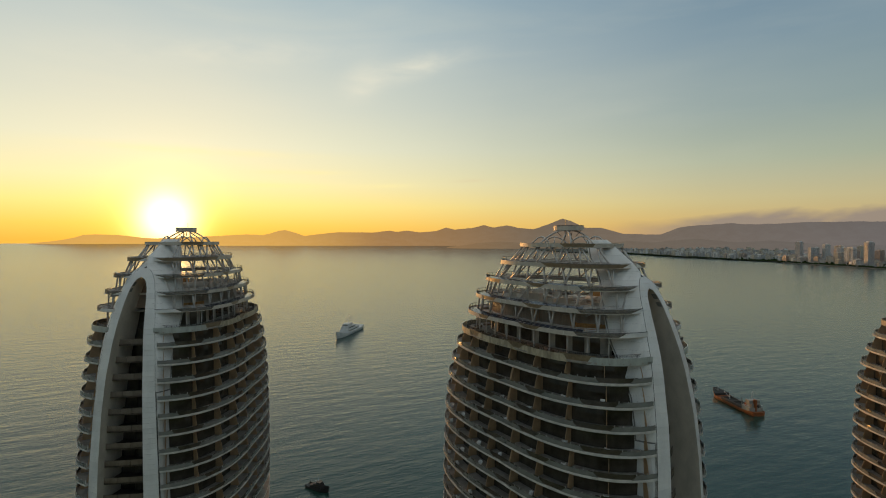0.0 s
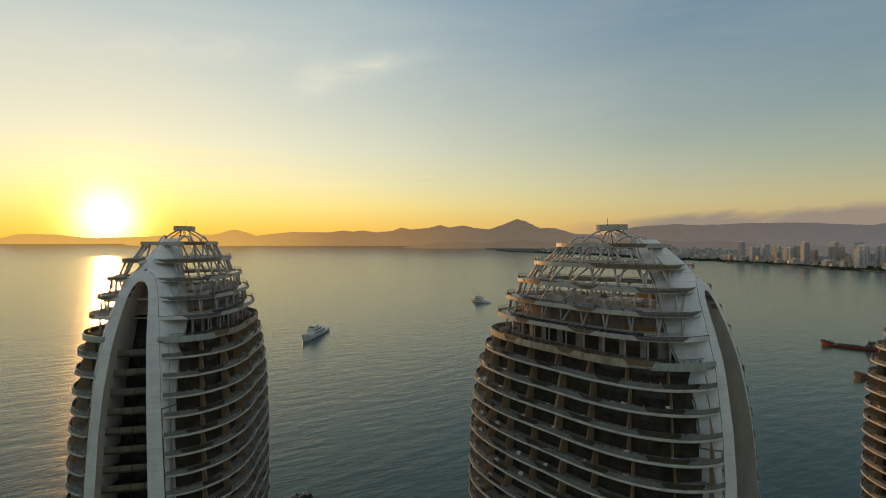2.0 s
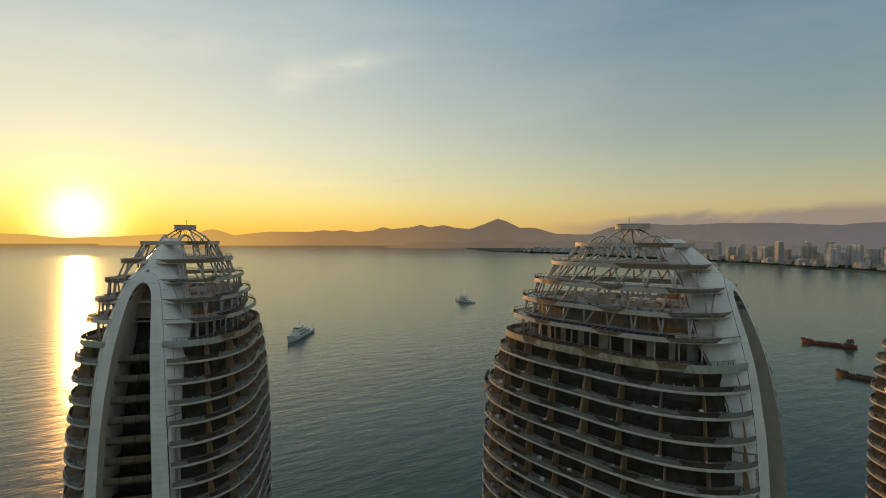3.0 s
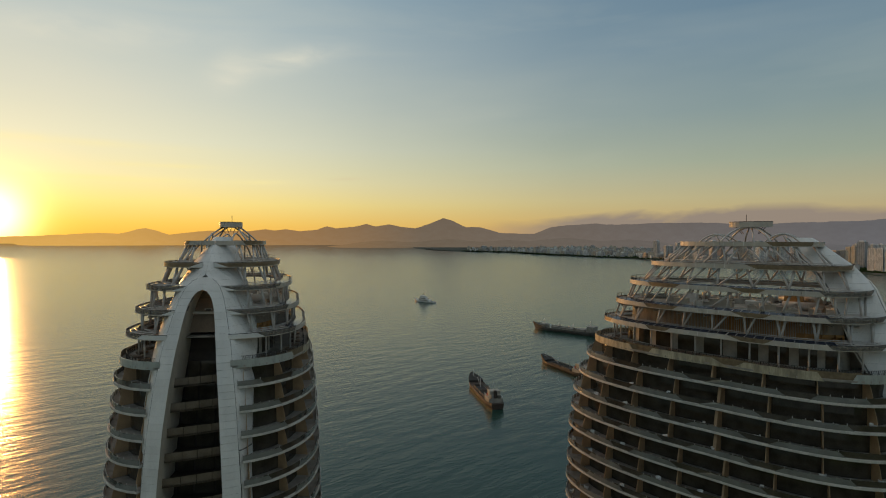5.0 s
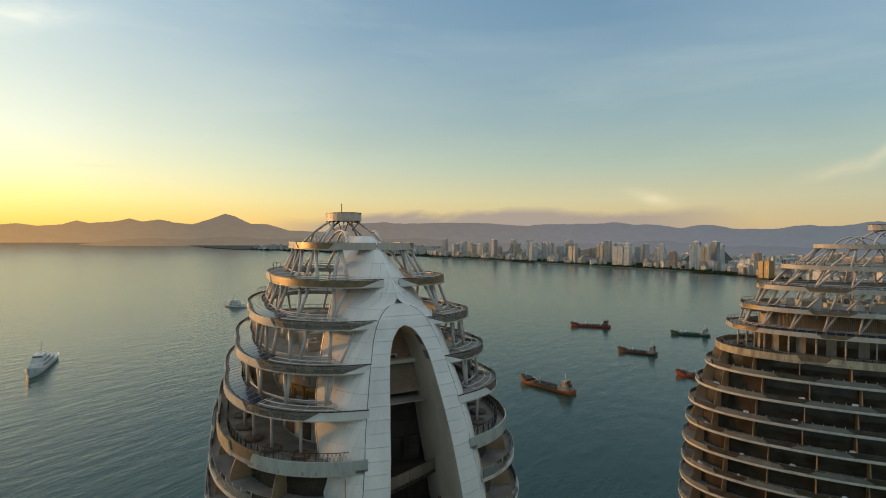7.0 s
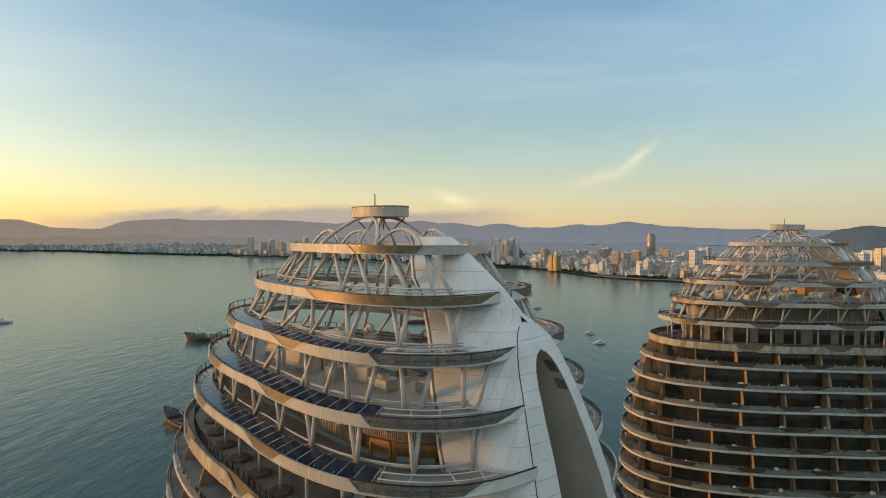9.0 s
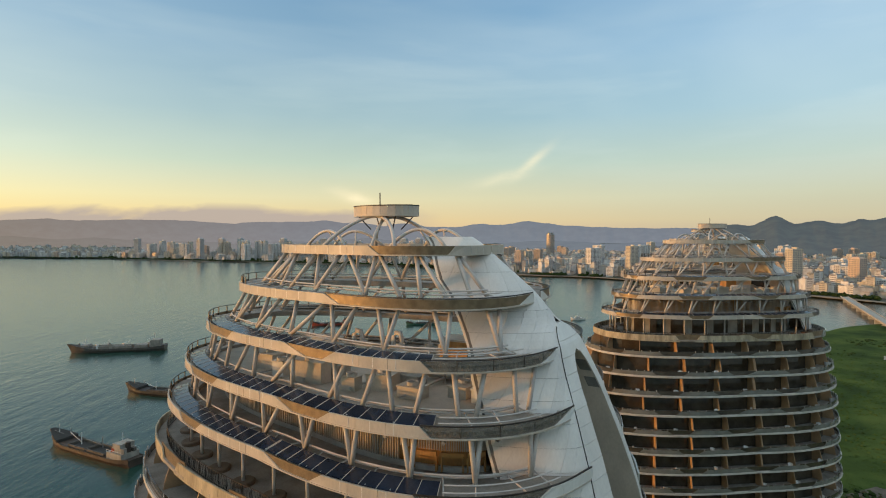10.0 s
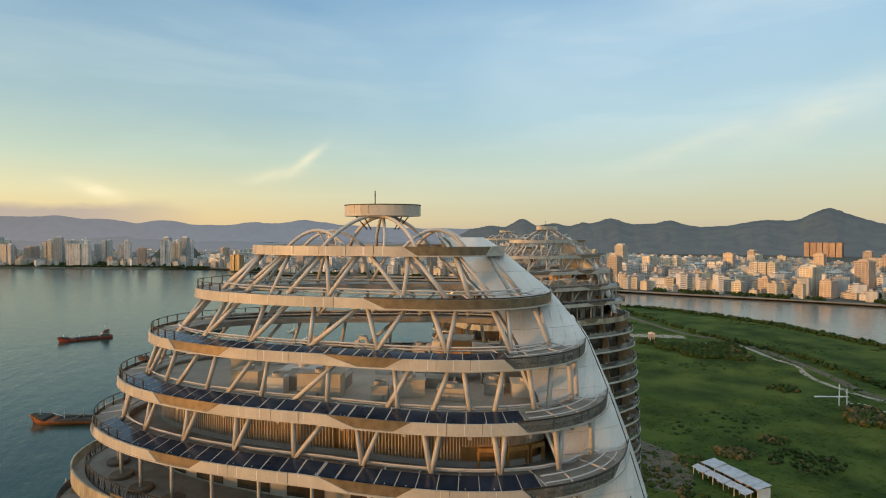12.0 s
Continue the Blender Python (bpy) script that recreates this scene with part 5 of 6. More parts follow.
        part("pipeline", Shape().tube([(-n * 0.2, beam * 0.2, free + 2.2), (n * 0.38, beam * 0.16, free + 2.6)], 0.4, 8), SHIP_GREY, top, "long dredging pipe")
        for f, t in ((-0.38, 11), (-0.12, 6), (0.10, 6), (0.33, 8)):
            part("mast", Shape().tube([(n * f, 0, free), (n * f, 0, free + t)], 0.22, 6).tube([(n * f, 0, free + t * 0.7), (n * (f + 0.08), 0, free + t * 0.5)], 0.12, 5), SHIP_WHITE, top)
    else:
        house = Shape()
        k = min(1.0, n / 40)
        house.box(-n * 0.02, 0, free - 0.6, n * 0.5, beam * 0.8, 0.6 + 2.4 * k)
        house.box(n * 0.03, 0, free + 2.4 * k, n * 0.32, beam * 0.7, 2.6 * k)
        house.box(n * 0.08, 0, free + 5.0 * k, n * 0.16, beam * 0.6, 2.4 * k)
        h = part("deckhouse", house, upper, top, "white stepped deckhouse")
        win = Shape().box(n * 0.161, 0, free + 6.0 * k, 0.12, beam * 0.5, 0.8 * k)
        for s in (-1, 1):
            win.box(n * 0.03, s * beam * 0.352, free + 3.3 * k, n * 0.26, 0.1, 0.8 * k)
            win.box(-n * 0.02, s * beam * 0.402, free + 0.6 * k, n * 0.4, 0.1, 0.7 * k)
        part("window_band", win, GLASS, h)
        k = min(1.0, n / 40)
        mast = Shape().tube([(n * 0.04, 0, free + 2.4 * k), (n * 0.0, 0, free + 15 * k)], 0.25 * k, 6).tube([(n * 0.02, -2 * k, free + 11 * k), (n * 0.02, 2 * k, free + 11 * k)], 0.12 * k, 5)
        part("funnel", Shape().lathe(-n * 0.10, 0, [(1.3 * k, free + 2 * k), (1.2 * k, free + 4.5 * k), (1.1 * k, free + 7 * k)], 8), SHIP_WHITE, top)
        part("mast", mast, SHIP_WHITE, top)
    return top


black = hull_paint("black", (0.035, 0.032, 0.030))
ship("white patrol ship with stepped deckhouse at anchor", (-68, 577), (-83, 511), 10, SHIP_WHITE, "patrol")
ship("small white ship far out on the bay", (147, 790), (125, 826), 8, SHIP_WHITE, "patrol")
ship("long dark-hulled dredger with low deckhouses", (234, 489), (194, 549), 12, hull_paint("grey", (0.085, 0.075, 0.066)), "dredger", upper=SHIP_GREY)
ship("black-hulled coaster with white deckhouse aft", (143, 351), (135, 405), 9.5, black)
ship("rust-brown coaster with white deckhouse aft", (61, 303), (65, 362), 9.5, hull_paint("rust", (0.06, 0.042, 0.032)))
ship("orange-hulled coaster with white deckhouse aft", (176, 280), (174, 321), 9, hull_paint("orange", (0.30, 0.085, 0.02)))
ship("low red cargo ship with a raised bow", (404, 417), (380, 450), 8, hull_paint("red", (0.30, 0.045, 0.025)), upper=SHIP_DECK)
ship("dark brown coaster at anchor", (319, 312), (308, 341), 7, hull_paint("brown", (0.10, 0.04, 0.03)))
ship("green and red cargo ship at anchor", (440, 330), (422, 360), 7, hull_paint("green", (0.03, 0.10, 0.075)))
ship("red coaster half hidden by a tower", (285, 240), (273, 270), 7, hull_paint("red", (0.3, 0.04, 0.03)))
ship("small dark work boat near the island", (-45, 205.5), (-36, 200), 3.4, black, "patrol", "boats", black)
for (a, b) in (((428, 263), (434, 254)), ((383, 240), (389, 231)), ((574, 380), (580, 369)), ((531, 190), (524, 205))):
    ship("small white motor yacht on the bay", a, b, 4, SHIP_WHITE, "patrol", "boats")
yacht = thing("sailing_mast", "tall bare mast of a moored sailing yacht", "mast", "boats", 431, 258, 2.0)
part("pole", Shape().tube([(0, 0, 0), (0, 0, 16)], 0.18, 6), SHIP_WHITE, yacht)

# ---- the city across the water ----
WALLS = [material("wall_white", (0.78, 0.76, 0.73), 0.8, spots=0.25, size=6, streak=0.5, bump=0.0, fine=0.6, vary=0.22),
         material("wall_cream", (0.70, 0.62, 0.50), 0.8, spots=0.25, size=6, streak=0.5, bump=0.0, fine=0.6, vary=0.22),
         material("wall_grey", (0.60, 0.60, 0.60), 0.8, spots=0.25, size=6, streak=0.5, bump=0.0, fine=0.6, vary=0.22),
         material("wall_pink", (0.56, 0.43, 0.34), 0.8, spots=0.25, size=6, streak=0.5, bump=0.0, fine=0.6, vary=0.22),
         material("wall_gold", (0.55, 0.36, 0.12), 0.7, spots=0.25, size=6, streak=0.5, bump=0.0, fine=0.6, vary=0.22)]
# glass paled to grey, with distance haze put into its colour
CITY_GLASS = material("hazed_city_glass", (0.26, 0.27, 0.28), 0.3, spots=0.4, size=5, bump=0.0)
ROOF_TONE = material("roof_grey", (0.30, 0.27, 0.25), 0.9, spots=0.4, size=6, bump=0.0)


def facade(px, py, w, d, cut, z):
    """One level of a building's outline: piers at full size, the bays between them set back by cut."""
    pts = []
    for side, (long, deep) in enumerate(((w, d), (d, w), (w, d), (d, w))):
        n = max(2, round(long / 4.6))
        for k in range(n):
            a, b = -long / 2 + long * k / n + (0.9 if k == 0 else 0.55), -long / 2 + long * (k + 1) / n - (0.9 if k == n - 1 else 0.55)
            for u, v in ((-long / 2 if k == 0 else a, -deep / 2), (a, -deep / 2), (a, -deep / 2 + cut), (b, -deep / 2 + cut), (b, -deep / 2)):
                x, y = ((u, v), (-v, u), (-u, -v), (v, -u))[side]
                pts.append((px + x, py + y, z))
    return pts


def facade_rows(storeys):
    """Heights and set-backs up a facade: a solid band and a row of recessed bays for each storey."""
    rows = [(0.0, 0.0)]
    for i in range(storeys):
        lo, hi = i * 3.1 + 0.75, (i + 1) * 3.1 - 0.5
        rows += [(lo, 0.0), (lo, 0.5), (hi, 0.5), (hi, 0.0)]
    return rows + [(storeys * 3.1 + 1.0, 0.0)]


def block(wide, deep, storeys, wall, label, wings=0, crown=0, spire=False):
    """A building with storey bands and piers round recessed glazing; wings: setbacks in plan."""
    top = thing("building", label, "building", "buildings of the city")
    high = storeys * 3.1
    core, walls = Shape(), Shape()
    plots = [(0, 0, wide, deep)]
    if wings:
        plots = [(wide * (i - (wings - 1) / 2) * 1.02 / wings, (deep * 0.18 if i % 2 else 0), wide / wings * 0.9, deep * (0.8 if i % 2 else 1.0)) for i in range(wings)]
    for px, py, w, d in plots:
        core.box(px, py, 0.1, w - 0.8, d - 0.8, high - 0.4)
        walls.loft([facade(px, py, w, d, cut, z) for z, cut in facade_rows(storeys)])
    part("wall", walls, wall, top)
    part("glazing", core, CITY_GLASS, top)
    roof = Shape()
    px, py, w, d = plots[0]
    roof.box(px + w * 0.1, py, high + 0.6, w * 0.38, d * 0.5, 3.4)
    if crown:
        roof = Shape().box(px, py, high + 0.6, w * 0.7, d * 0.7, crown, 0, 0.8)
    part("roof_house", roof, wall, top)
    if spire:
        part("spire", Shape().lathe(-wide * 0.32, 0, [(3.6, high), (3.2, high + 9), (1.2, high + 14), (0.3, high + 22)], 8), wall, top)
    return top


KINDS = []
for wide, deep, storeys, wall, label, wings, crown, weight in (
        (26, 18, 24, 0, "white high-rise apartment block with storey bands", 2, 0, 5),
        (38, 16, 20, 0, "broad white apartment slab by the shore", 3, 0, 5),
        (22, 20, 27, 2, "grey high-rise tower by the shore", 0, 4, 4),
        (30, 17, 22, 1, "cream high-rise apartment block by the shore", 2, 0, 4),
        (44, 18, 14, 1, "cream mid-rise hotel block with balconies", 3, 0, 3),
        (34, 16, 11, 0, "white mid-rise block with balconies", 2, 0, 6),
        (28, 15, 8, 3, "pinkish mid-rise block in the town", 0, 0, 5),
        (40, 15, 7, 0, "low white apartment row near the shore", 0, 0, 7),
        (24, 14, 6, 1, "low cream building near the shore", 0, 0, 7),
        (20, 18, 17, 3, "reddish residential tower in the town", 0, 3, 3)):
    KINDS.append((block(wide, deep, storeys, WALLS[wall], label, wings, crown), storeys, wide, weight))
hotel = block(62, 20, 21, WALLS[0], "white hotel slab with a pointed corner spire", 3, 0, True)
gold = block(30, 18, 13, WALLS[4], "golden-yellow block by the shore", 2, 0)
drum = thing("building", "round brown tower block above the town", "building", "buildings of the city")
drum_wall = Shape()
for i in range(30):
    drum_wall.lathe(0, 0, [(15, i * 3.3), (15, i * 3.3 + 1.5), (14.2, i * 3.3 + 1.5), (14.2, i * 3.3)], 20)
part("wall", drum_wall, WALLS[3], drum)
part("glazing", Shape().lathe(0, 0, [(14.3, 0), (14.3, 99), (11, 99.5), (11, 106), (4, 106.5)], 20), CITY_GLASS, drum)
RED_WALL = material("wall_red_brown", (0.33, 0.19, 0.135), 0.8, spots=0.25, size=6, streak=0.5, bump=0.0, fine=0.6)
twin = block(150, 26, 21, RED_WALL, "red-brown residential slab below the hill", 6, 2)
amber = block(24, 22, 22, WALLS[1], "tall cream and glass tower in the town", 0, 4)


def coast_x(y):
    """The shore's place for a given y, going along the bay."""
    keys = sorted((k[1], k[0]) for k in COAST[:18])
    return float(np.interp(y, [k[0] for k in keys], [k[1] for k in keys]))


def free(x, y, gap, taken):
    for a, b, g in taken:
        if abs(a - x) < (g + gap) and abs(b - y) < (g + gap):
            return False
    taken.append((x, y, gap))
    return True


taken = []
rng = random.Random(11)
SHORE_Z = 3.0


def put(kind, x, y, turn):
    return copy_thing(kind, pose(x, y, SHORE_Z + rim_lift(math.hypot(x, y)), 0, 0, turn))


for ob, x, y, turn in ((hotel, 1530, 1180, 96), (gold, 1330, 640, 70), (drum, 1870, 500, 0), (twin, 2380, -1660, 36), (amber, 1310, -360, 40)):
    free(x, y, 40, taken)
    ob.matrix_world = pose(x, y, SHORE_Z, 0, 0, turn)
first = {k[0]: True for k in KINDS}


def district(number, y0, y1, d0, d1, choose, gap, face):
    """Scatters buildings over a stretch of the shore, d0 to d1 metres behind the waterline."""
    made, tries = 0, 0
    while made < number and tries < number * 30:
        tries += 1
        y = rng.uniform(y0, y1)
        x = coast_x(y) + rng.uniform(d0, d1)
        if math.hypot(x, y) > 4300:
            continue
        kind = rng.choices([k for k in KINDS if choose(k)], [k[3] for k in KINDS if choose(k)])[0]
        if not free(x, y, kind[2] / 2 * 0.62 + gap, taken):
            continue
        turn = face + rng.choice((0, 90)) + rng.uniform(-12, 12)
        if first.get(kind[0]):
            first[kind[0]] = False
            kind[0].matrix_world = pose(x, y, SHORE_Z + rim_lift(math.hypot(x, y)), 0, 0, turn)
        else:
            put(kind[0], x, y, turn)
        made += 1


district(60, 900, 2230, 55, 320, lambda k: k[1] >= 14, 5, 95)           # high-rises along the bay
district(22, 900, 2650, 40, 150, lambda k: k[1] <= 8, 4, 95)
district(26, 2300, 3900, 60, 500, lambda k: k[1] <= 8, 6, 80)          # far shore
district(56, 350, 900, 70, 900, lambda k: k[1] <= 17, 6, 70)                  # old town behind the beach
district(60, -260, 350, 80, 1100, lambda k: k[1] <= 22, 6, 45)
district(76, -560, -180, 45, 1300, lambda k: k[1] <= 17, 7, 35)         # over the river
district(28, -1000, -560, 45, 1200, lambda k: k[1] <= 17, 8, 35)
for k in KINDS:
    if first.get(k[0]):
        k[0].matrix_world = pose(2300, 800, SHORE_Z)


def small_houses():
    """The crowd of low roofs between the blocks."""
    walls, roofs = [Shape(), Shape(), Shape()], Shape()
    r = random.Random(23)
    for n in range(9000):
        y = r.uniform(-1000, 3600) if r.random() < 0.45 else r.uniform(-950, 750)
        x = coast_x(y) + r.uniform(35, 1400 if y < 900 else 900)
        if any(abs(a - x) < g + 4 and abs(b - y) < g + 4 for a, b, g in taken):
            continue
        z, w, d, h, t = SHORE_Z - 0.1 + rim_lift(math.hypot(x, y)), r.uniform(9, 26), r.uniform(8, 15), r.choice((6, 9, 9, 12, 15, 18, 21, 24, 30)), r.uniform(0, 3.1)
        walls[n % 3].box(x, y, z, w, d, h, t)
        for k in range(int(h / 3)):
            roofs.box(x, y, z + 3 * k + 1.3, w + 0.12, d * 0.7, 1.1, t)
        roofs.box(x, y, z + h, w + 0.6, d + 0.6, 0.4, t)
        walls[n % 3].box(x + 1, y + 1, z + h + 0.4, w * 0.3, d * 0.4, 2.2, t)
    ob = tagged(new("low_houses", walls[0].mesh("low_houses", WALLS[0])), "crowd of low pale houses between city blocks", "houses", kind="stuff")
    tagged(part("cream_houses", walls[1], WALLS[1], ob), kind="stuff")
    tagged(part("grey_houses", walls[2], WALLS[2], ob), kind="stuff")
    tagged(part("roofs", roofs, ROOF_TONE, ob), kind="stuff")


small_houses()


def clump(shape, x, y, z, r, rnd, flat=0.8):
    """One leafy clump: a rough ball with dents."""
    n, m = 6, 3
    rows = []
    for i in range(m + 1):
        a = math.pi * (i + 0.35) / (m + 0.7)
        rows.append([(x + r * math.sin(a) * math.cos(2 * math.pi * (k + i * 0.5) / n) * rnd.uniform(0.7, 1.25),
                      y + r * math.sin(a) * math.sin(2 * math.pi * (k + i * 0.5) / n) * rnd.uniform(0.7, 1.25),
                      z + r * flat * (1 - math.cos(a)) * rnd.uniform(0.85, 1.15)) for k in range(n)])
    shape.loft(rows)


def shore_trees():
    r = random.Random(3)
    g = Shape()
    for _ in range(5200):
        y = r.uniform(-1000, 3600)
        x = coast_x(y) + r.uniform(10, 42)
        if y > 900 and r.random() < 0.45:
            continue
        if y < 900 and noise.noise((y * 0.012, 2.0, 0.0)) + 0.5 * noise.noise((y * 0.05, 9.0, 0.0)) < -0.02:
            continue
        clump(g, x, y, SHORE_Z - 0.6 + rim_lift(math.hypot(x, y)), r.uniform(1.7, 4.0), r)
    for _ in range(2200):
        y = r.uniform(-1000, 2600)
        x = coast_x(y) + r.uniform(45, 1100 if y < 900 else 380)
        clump(g, x, y, SHORE_Z - 0.6, r.uniform(3.5, 7.5), r)
    tagged(new("shore_trees", g.mesh("shore_trees", LEAF)), "dark belt of trees along the far shore", "trees", kind="stuff")


shore_trees()

# ---- the island's grassland ----
GROUND_Z = 2.6


def strip(name, keys, wide, mat, label, z):
    pts = [Vector((x, y, 0)) for x, y in keys]
    fine = []
    for i in range(len(pts) - 1):
        p0, p1, p2, p3 = pts[max(i - 1, 0)], pts[i], pts[i + 1], pts[min(i + 2, len(pts) - 1)]
        for k in range(6):
            t = k / 6
            fine.append(0.5 * ((2 * p1) + (p2 - p0) * t + (2 * p0 - 5 * p1 + 4 * p2 - p3) * t * t + (3 * p1 - p0 - 3 * p2 + p3) * t ** 3))
    fine.append(pts[-1])
    rows = []
    for i, p in enumerate(fine):
        d = (fine[min(i + 1, len(fine) - 1)] - fine[max(i - 1, 0)]).normalized()
        n = Vector((-d.y, d.x, 0)) * (wide / 2 * (1 + 0.3 * noise.noise(p * 0.09)))
        rows.append([p + n + Vector((0, 0, z)), p - n + Vector((0, 0, z)), p - n + Vector((0, 0, z - 0.3)), p + n + Vector((0, 0, z - 0.3))])
    tagged(part(name, Shape().loft(rows), mat), label, "path", kind="structure")


SHORE_SAND = material("shore_sand", (0.30, 0.235, 0.165), 0.95, spots=0.4, size=9, bump=0.2, fine=0.8)
EARTH = material("bare_earth", (0.13, 0.108, 0.082), 0.95, spots=0.45, size=4, bump=0.5)
strip("beach_mainland", [(1208, 500), (1168, 380), (1152, 240), (995, 26), (804, -196), (659, -417), (516, -596)], 18, SHORE_SAND, "narrow sandy bank along the town shore", 3.06)
strip("path_curving", [(362, -104), (354, -132), (304, -131), (279, -133), (260, -125), (240, -121), (206, -124), (170, -140)], 4.0, SAND, "pale sandy footpath winding over grass", GROUND_Z + 0.05)
strip("road_island", [(560, -95), (417, -110), (370, -137), (305, -141), (255, -137), (214, -130), (150, -135)], 6.5, EARTH, "grey-brown track across the island", GROUND_Z + 0.04)
strip("ground_bare", [(405, -45), (398, -70), (391, -105)], 16, SAND, "pale bare sand patch in the grass", GROUND_Z + 0.03)
strip("ground_yard", [(140, 40), (128, 30), (112, 30), (94, 38)], 17, EARTH, "muddy bare yard round a shed", GROUND_Z + 0.03)


def in_island(x, y):
    odd = False
    for i in range(len(ISLAND)):
        (ax, ay), (bx, by) = ISLAND[i - 1], ISLAND[i]
        if (ay > y) != (by > y) and x < (bx - ax) * (y - ay) / (by - ay) + ax:
            odd = not odd
    return odd


def meadow():
    r = random.Random(8)
    g, bushes, dry = Shape(), Shape(), Shape()
    made = 0
    while made < 16000:
        x, y = r.uniform(40, 600), r.uniform(-265, 90)
        if r.random() > 1.25 - x / 520 or not in_island(x, y):
            continue
        made += 1
        d = noise.noise((x * 0.03, y * 0.03, 0))
        h = r.uniform(0.10, 0.28) * (1 + 0.7 * d)
        for k in range(5):
            a = r.uniform(0, 6.28)
            s = r.uniform(0.2, 0.45)
            dx, dy = math.cos(a), math.sin(a)
            ox, oy = r.uniform(-0.9, 0.9), r.uniform(-0.9, 0.9)
            g.add([(x + ox - dy * s, y + oy + dx * s, GROUND_Z - 0.05), (x + ox + dy * s, y + oy - dx * s, GROUND_Z - 0.05), (x + ox + dx * 0.8, y + oy + dy * 0.8, GROUND_Z + h)], [(0, 1, 2)])
    tagged(new("meadow_grass", g.mesh("meadow_grass", GRASS)), "tall uneven green meadow grass", "grass", kind="stuff")
    for _ in range(4200):
        x, y = r.uniform(60, 610), r.uniform(-265, 70)
        if not in_island(x, y):
            continue
        d = noise.noise((x * 0.016, y * 0.016, 7))
        if d < 0.30:
            continue
        clump(bushes, x, y, GROUND_Z - 0.4, r.uniform(0.7, 1.7), r, 0.45)
    keys = [(612, -112), (575, -163), (515, -203), (457, -230), (357, -247), (260, -255)]
    for i in range(len(keys) - 1):
        (ax, ay), (bx, by) = keys[i], keys[i + 1]
        n = int(math.hypot(bx - ax, by - ay) / 0.6)
        for k in range(n):
            f = r.random()
            clump(bushes, ax + (bx - ax) * f + r.gauss(0, 4), ay + (by - ay) * f + r.gauss(0, 4), GROUND_Z - 0.5, r.uniform(0.9, 2.1), r, 0.95)
    for ax, ay, bx, by, n in ((415, -118, 300, -150, 90), (560, -104, 415, -118, 70), (300, -150, 200, -142, 60)):
        for k in range(n):
            f = r.random()
            clump(bushes, ax + (bx - ax) * f + r.gauss(0, 2), ay + (by - ay) * f + r.gauss(0, 2) - 6, GROUND_Z - 0.4, r.uniform(1.0, 2.2), r, 0.9)
    for cx, cy, rad, n, tall, wither in ((126, -4, 6, 60, 1.8, 0.7), (166, -97, 12, 120, 2.4, 0.45), (182, -102, 7, 50, 2.0, 0.5), (364, -62, 8, 60, 2.6, 0.1), (342, -76, 13, 120, 3.2, 0.05), (316, -84, 13, 120, 3.2, 0.05),
                                         (332, -104, 17, 170, 3.4, 0.05), (304, -106, 9, 70, 2.8, 0.05), (348, -116, 10, 70, 2.8, 0.1), (222, -86, 8, 40, 1.8, 0.1), (118, -28, 12, 60, 1.6, 0.2), (140, -30, 6, 30, 1.5, 0.3)):
        for k in range(n * 2):
            a, q = r.uniform(0, 6.28), rad * math.sqrt(r.random())
            clump(dry if r.random() < wither else bushes, cx + q * math.cos(a), cy + q * math.sin(a) * 1.2, GROUND_Z - 0.4, r.uniform(0.25, 0.75) * tall, r, 0.9)
    hummocks = Shape()
    for _ in range(15000):
        x, y = r.uniform(70, 420), r.uniform(-190, 60)
        if not in_island(x, y) or r.random() > 1.15 - x / 480 or noise.noise((x * 0.02, y * 0.02, 3)) < -0.1:
            continue
        clump(hummocks, x, y, GROUND_Z - 0.2, r.uniform(0.35, 1.0), r, 0.34)
    tagged(new("grass_hummocks", hummocks.mesh("grass_hummocks", GRASS)), "low uneven hummocks of green grass", "grass", kind="stuff")
    for cx, cy, rad, n in ((130, 40, 9, 60), (104, 34, 10, 60), (118, 16, 7, 50), (100, 48, 8, 60), (88, 30, 6, 40), (106, 8, 5, 46), (113, 12, 4, 36), (98, 4, 4, 30)):
        for k in range(n):
            a, q = r.uniform(0, 6.28), rad * math.sqrt(r.random())
            clump(dry if r.random() < 0.25 else bushes, cx + q * math.cos(a), cy + q * math.sin(a), GROUND_Z - 0.4, r.uniform(0.4, 1.1), r, 0.8)
    tagged(new("shrubs", bushes.mesh("shrubs", LEAF)), "dark green scrub and bushes on the island", "bushes", kind="stuff")
    tagged(new("dry_shrubs", dry.mesh("dry_shrubs", LEAF_DRY)), "yellow-brown withered scrub in grass", "bushes", kind="stuff")


meadow()

BLUE_ROOF = material("pale_blue_sheet", (0.40, 0.47, 0.55), 0.4, 0.2, spots=0.3, size=2.0, streak=0.4)


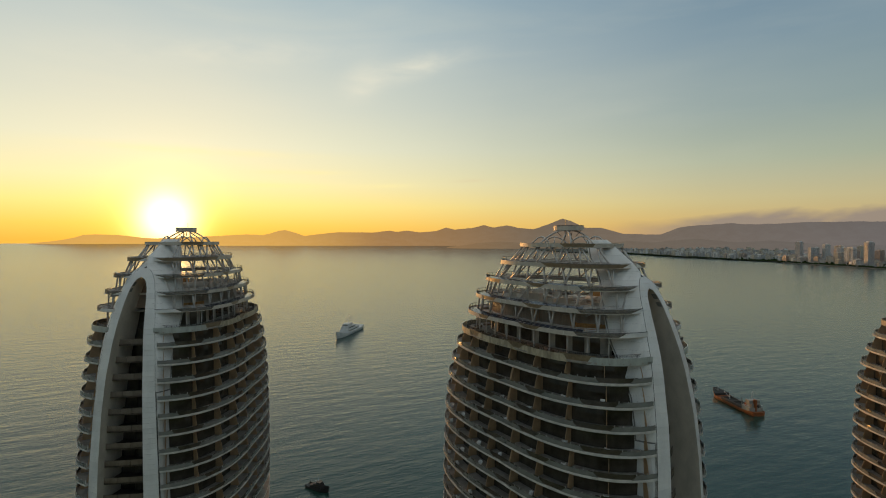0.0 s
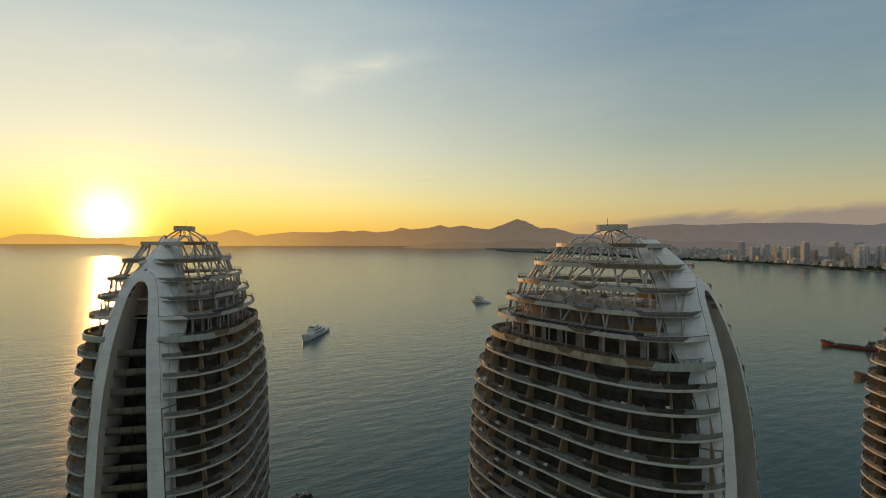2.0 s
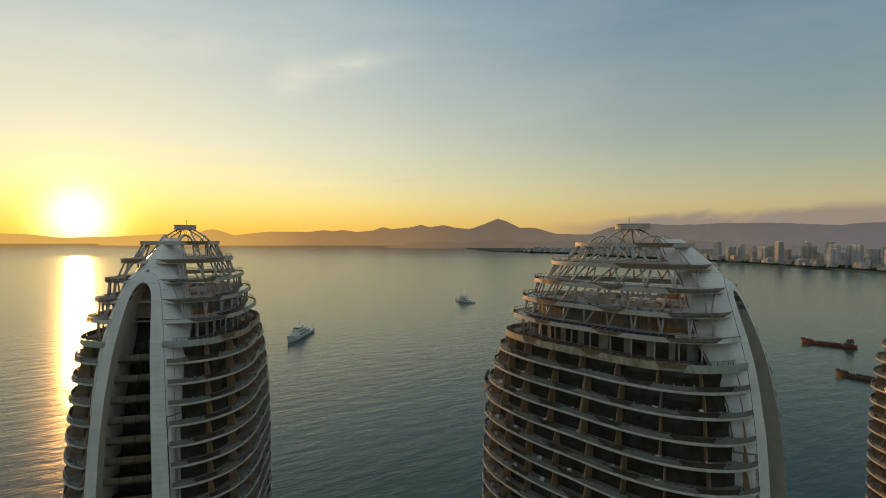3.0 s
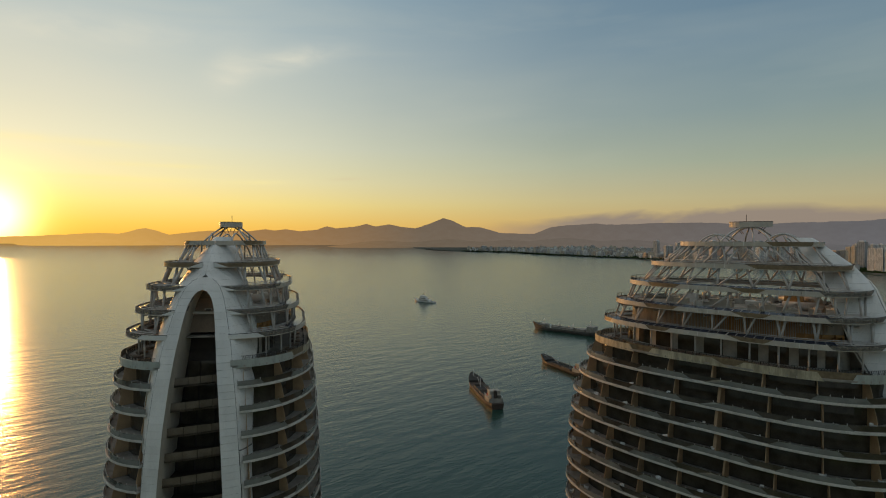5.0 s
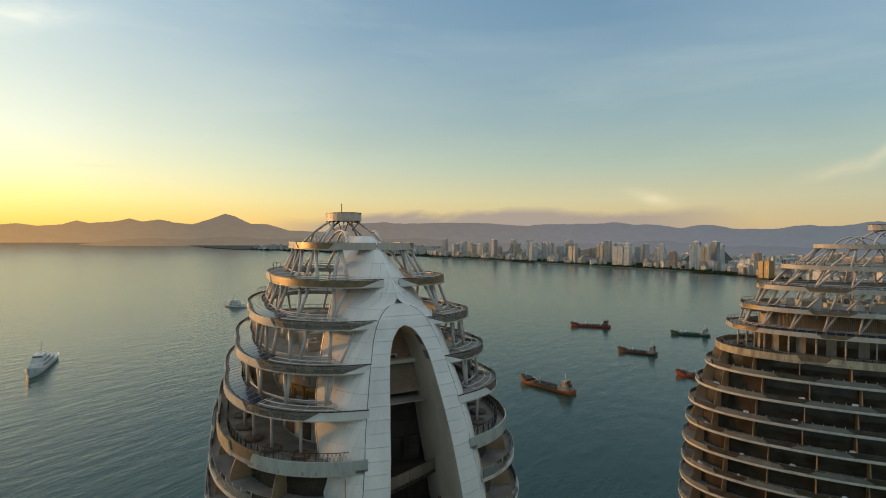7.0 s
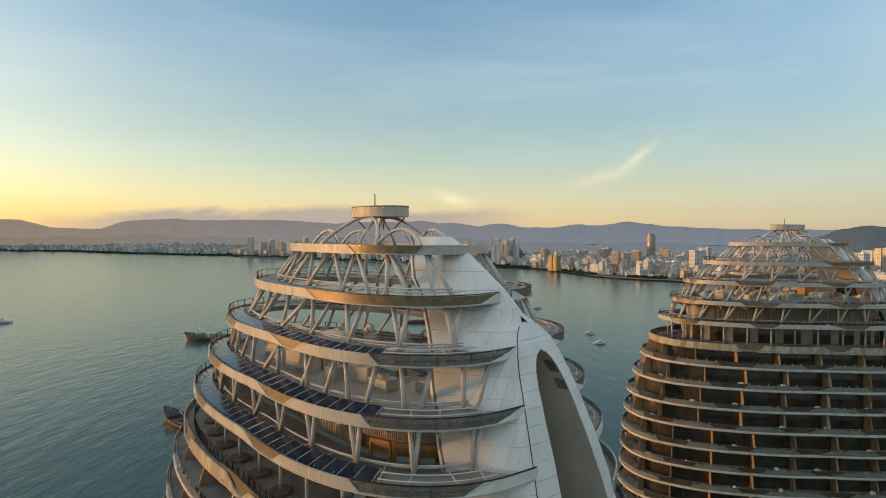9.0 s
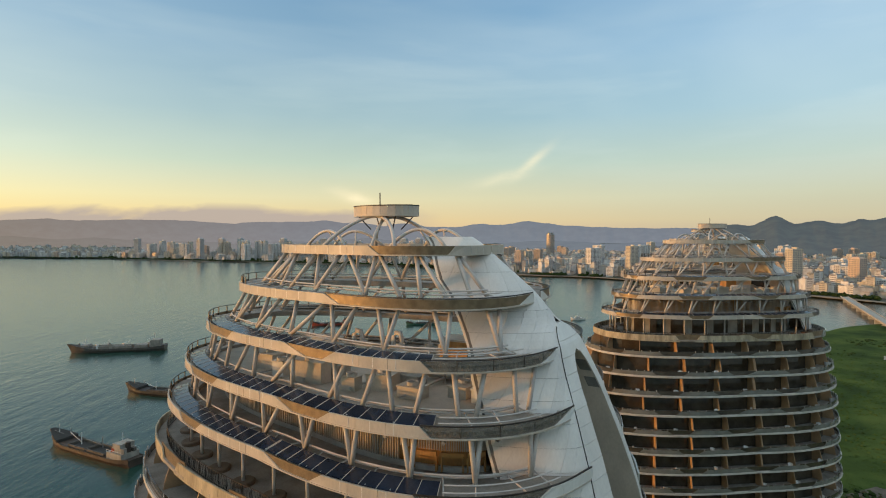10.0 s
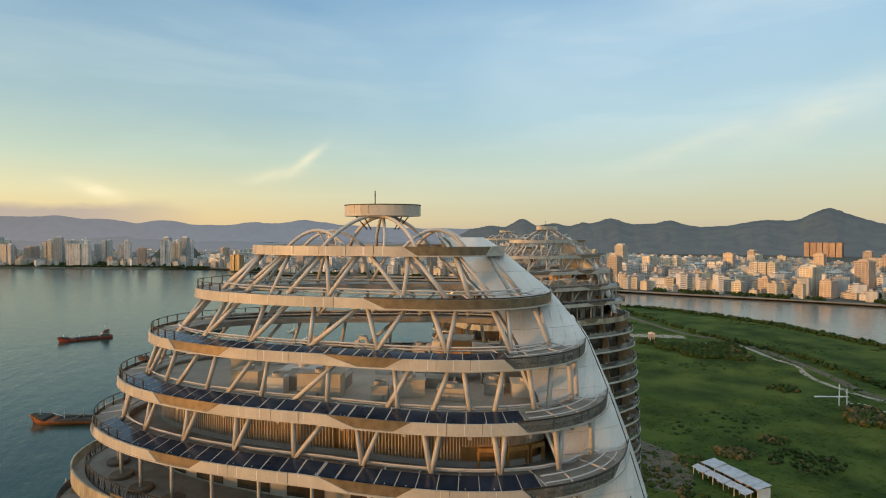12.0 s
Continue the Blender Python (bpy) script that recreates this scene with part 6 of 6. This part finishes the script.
def shed():
    t = thing("shed", "long open shed with two pale blue sheet roofs", "shed", x=98, y=13.0, z=GROUND_Z, turn=19)
    for y0, half, high, low in ((-2.2, 3.3, 4.6, 3.9), (4.6, 2.0, 3.6, 2.9)):
        for k in range(8):
            x0, x1 = -12.5 + 25 * k / 8 + 0.03, -12.5 + 25 * (k + 1) / 8 - 0.03
            sag = 0.10 * math.sin(k * 2.3)
            short = 0.5 * (k * 5 % 3) if y0 > 0 else 0.0
            rows = [[(x, y0 - half, high + sag), (x, y0 + half - short, low + sag), (x, y0 + half - short, low - 0.08 + sag), (x, y0 - half, high - 0.08 + sag)] for x in (x0, x1)]
            part("roof_sheet", Shape().loft(rows), BLUE_ROOF, t)
        for x in np.linspace(-11.5, 11.5, 6):
            for y, h in ((y0 - half + 0.4, high - 0.2), (y0 + half - 1.1, low)):
                part("post", Shape().box(float(x), y, -0.05, 0.22, 0.22, h), STEEL, t)
    part("back_wall", Shape().box(0, -5.2, -0.05, 24, 0.2, 4.4), CONCRETE, t)
    part("end_wall", Shape().box(-12.2, -2.2, -0.05, 0.2, 5.8, 3.7), WALLS[0], t, "white end wall")
    for k, (x, y) in enumerate(((-6, 1), (-2, -2), (3, 1.5), (6, -1.5))):
        crate = thing("crate", "worn wooden crate under a shed roof", "crate", "crates in the shed")
        crate.matrix_world = t.matrix_world @ pose(x, y, 0, 0, 0, 20 * k)
        part("body", Shape().box(0, 0, -0.03, 1.6, 1.1, 1.1), EARTH, crate)


shed()
for x, y, h in ((190, -96, 11.5), (188, -98.6, 9.8)):
    p = thing("tall_post", "tall white post standing in the grass", "post", "posts on the island", x, y, GROUND_Z)
    part("pole", Shape().lathe(0, 0, [(0.36, -0.1), (0.32, h), (0.15, h + 0.3)], 8), WALLS[0], p)
    part("collar", Shape().lathe(0, 0, [(0.34, h * 0.8), (0.55, h * 0.8), (0.55, h * 0.8 + 0.4), (0.33, h * 0.8 + 0.4)], 8), WALLS[0], p)
pipe = thing("pipe", "long pale pipe lying in the grass", "pipe", x=206, y=-104, z=GROUND_Z)
part("tube", Shape().tube([(0, 10, 0.4), (-0.4, -9, 0.4)], 0.45, 10), WALLS[0], pipe)
gate = thing("pavilion", "small orange-roofed pavilion on the sand", "pavilion", x=369, y=-66, z=GROUND_Z)
for dx, dy in ((-1.6, -1.6), (1.6, -1.6), (1.6, 1.6), (-1.6, 1.6)):
    part("post", Shape().box(dx, dy, -0.05, 0.6, 0.6, 7.0), WALLS[3], gate)
part("roof", Shape().box(0, 0, 6.9, 5.6, 5.6, 1.6, 0, 0.35), WALLS[3], gate)
r = random.Random(4)
for k in range(16):
    rock = thing("rubble", "pale broken concrete slab in the grass", "rubble", "rubble on the island", 179 + r.uniform(0, 18), -108 + r.uniform(-5, 5), GROUND_Z, r.uniform(0, 180))
    part("slab", Shape().box(0, 0, -0.1, r.uniform(1.2, 3.5), r.uniform(0.8, 2), r.uniform(0.4, 0.9), 0, r.uniform(0.6, 0.95)), CONCRETE, rock)

bridge = thing("bridge", "pale low bridge from the island to the shore", "bridge", x=690, y=-112, z=0, turn=-6.5)
part("roadway", Shape().box(0, 0, 5.2, 330, 9, 1.0), CONCRETE, bridge)
for s in (-1, 1):
    part("parapet", Shape().box(0, s * 4.4, 6.2, 330, 0.3, 1.1), CONCRETE, bridge)
for k in range(9):
    part("pier", Shape().box(-144 + 36 * k, 0, -1.5, 2.2, 8, 6.7), CONCRETE, bridge)
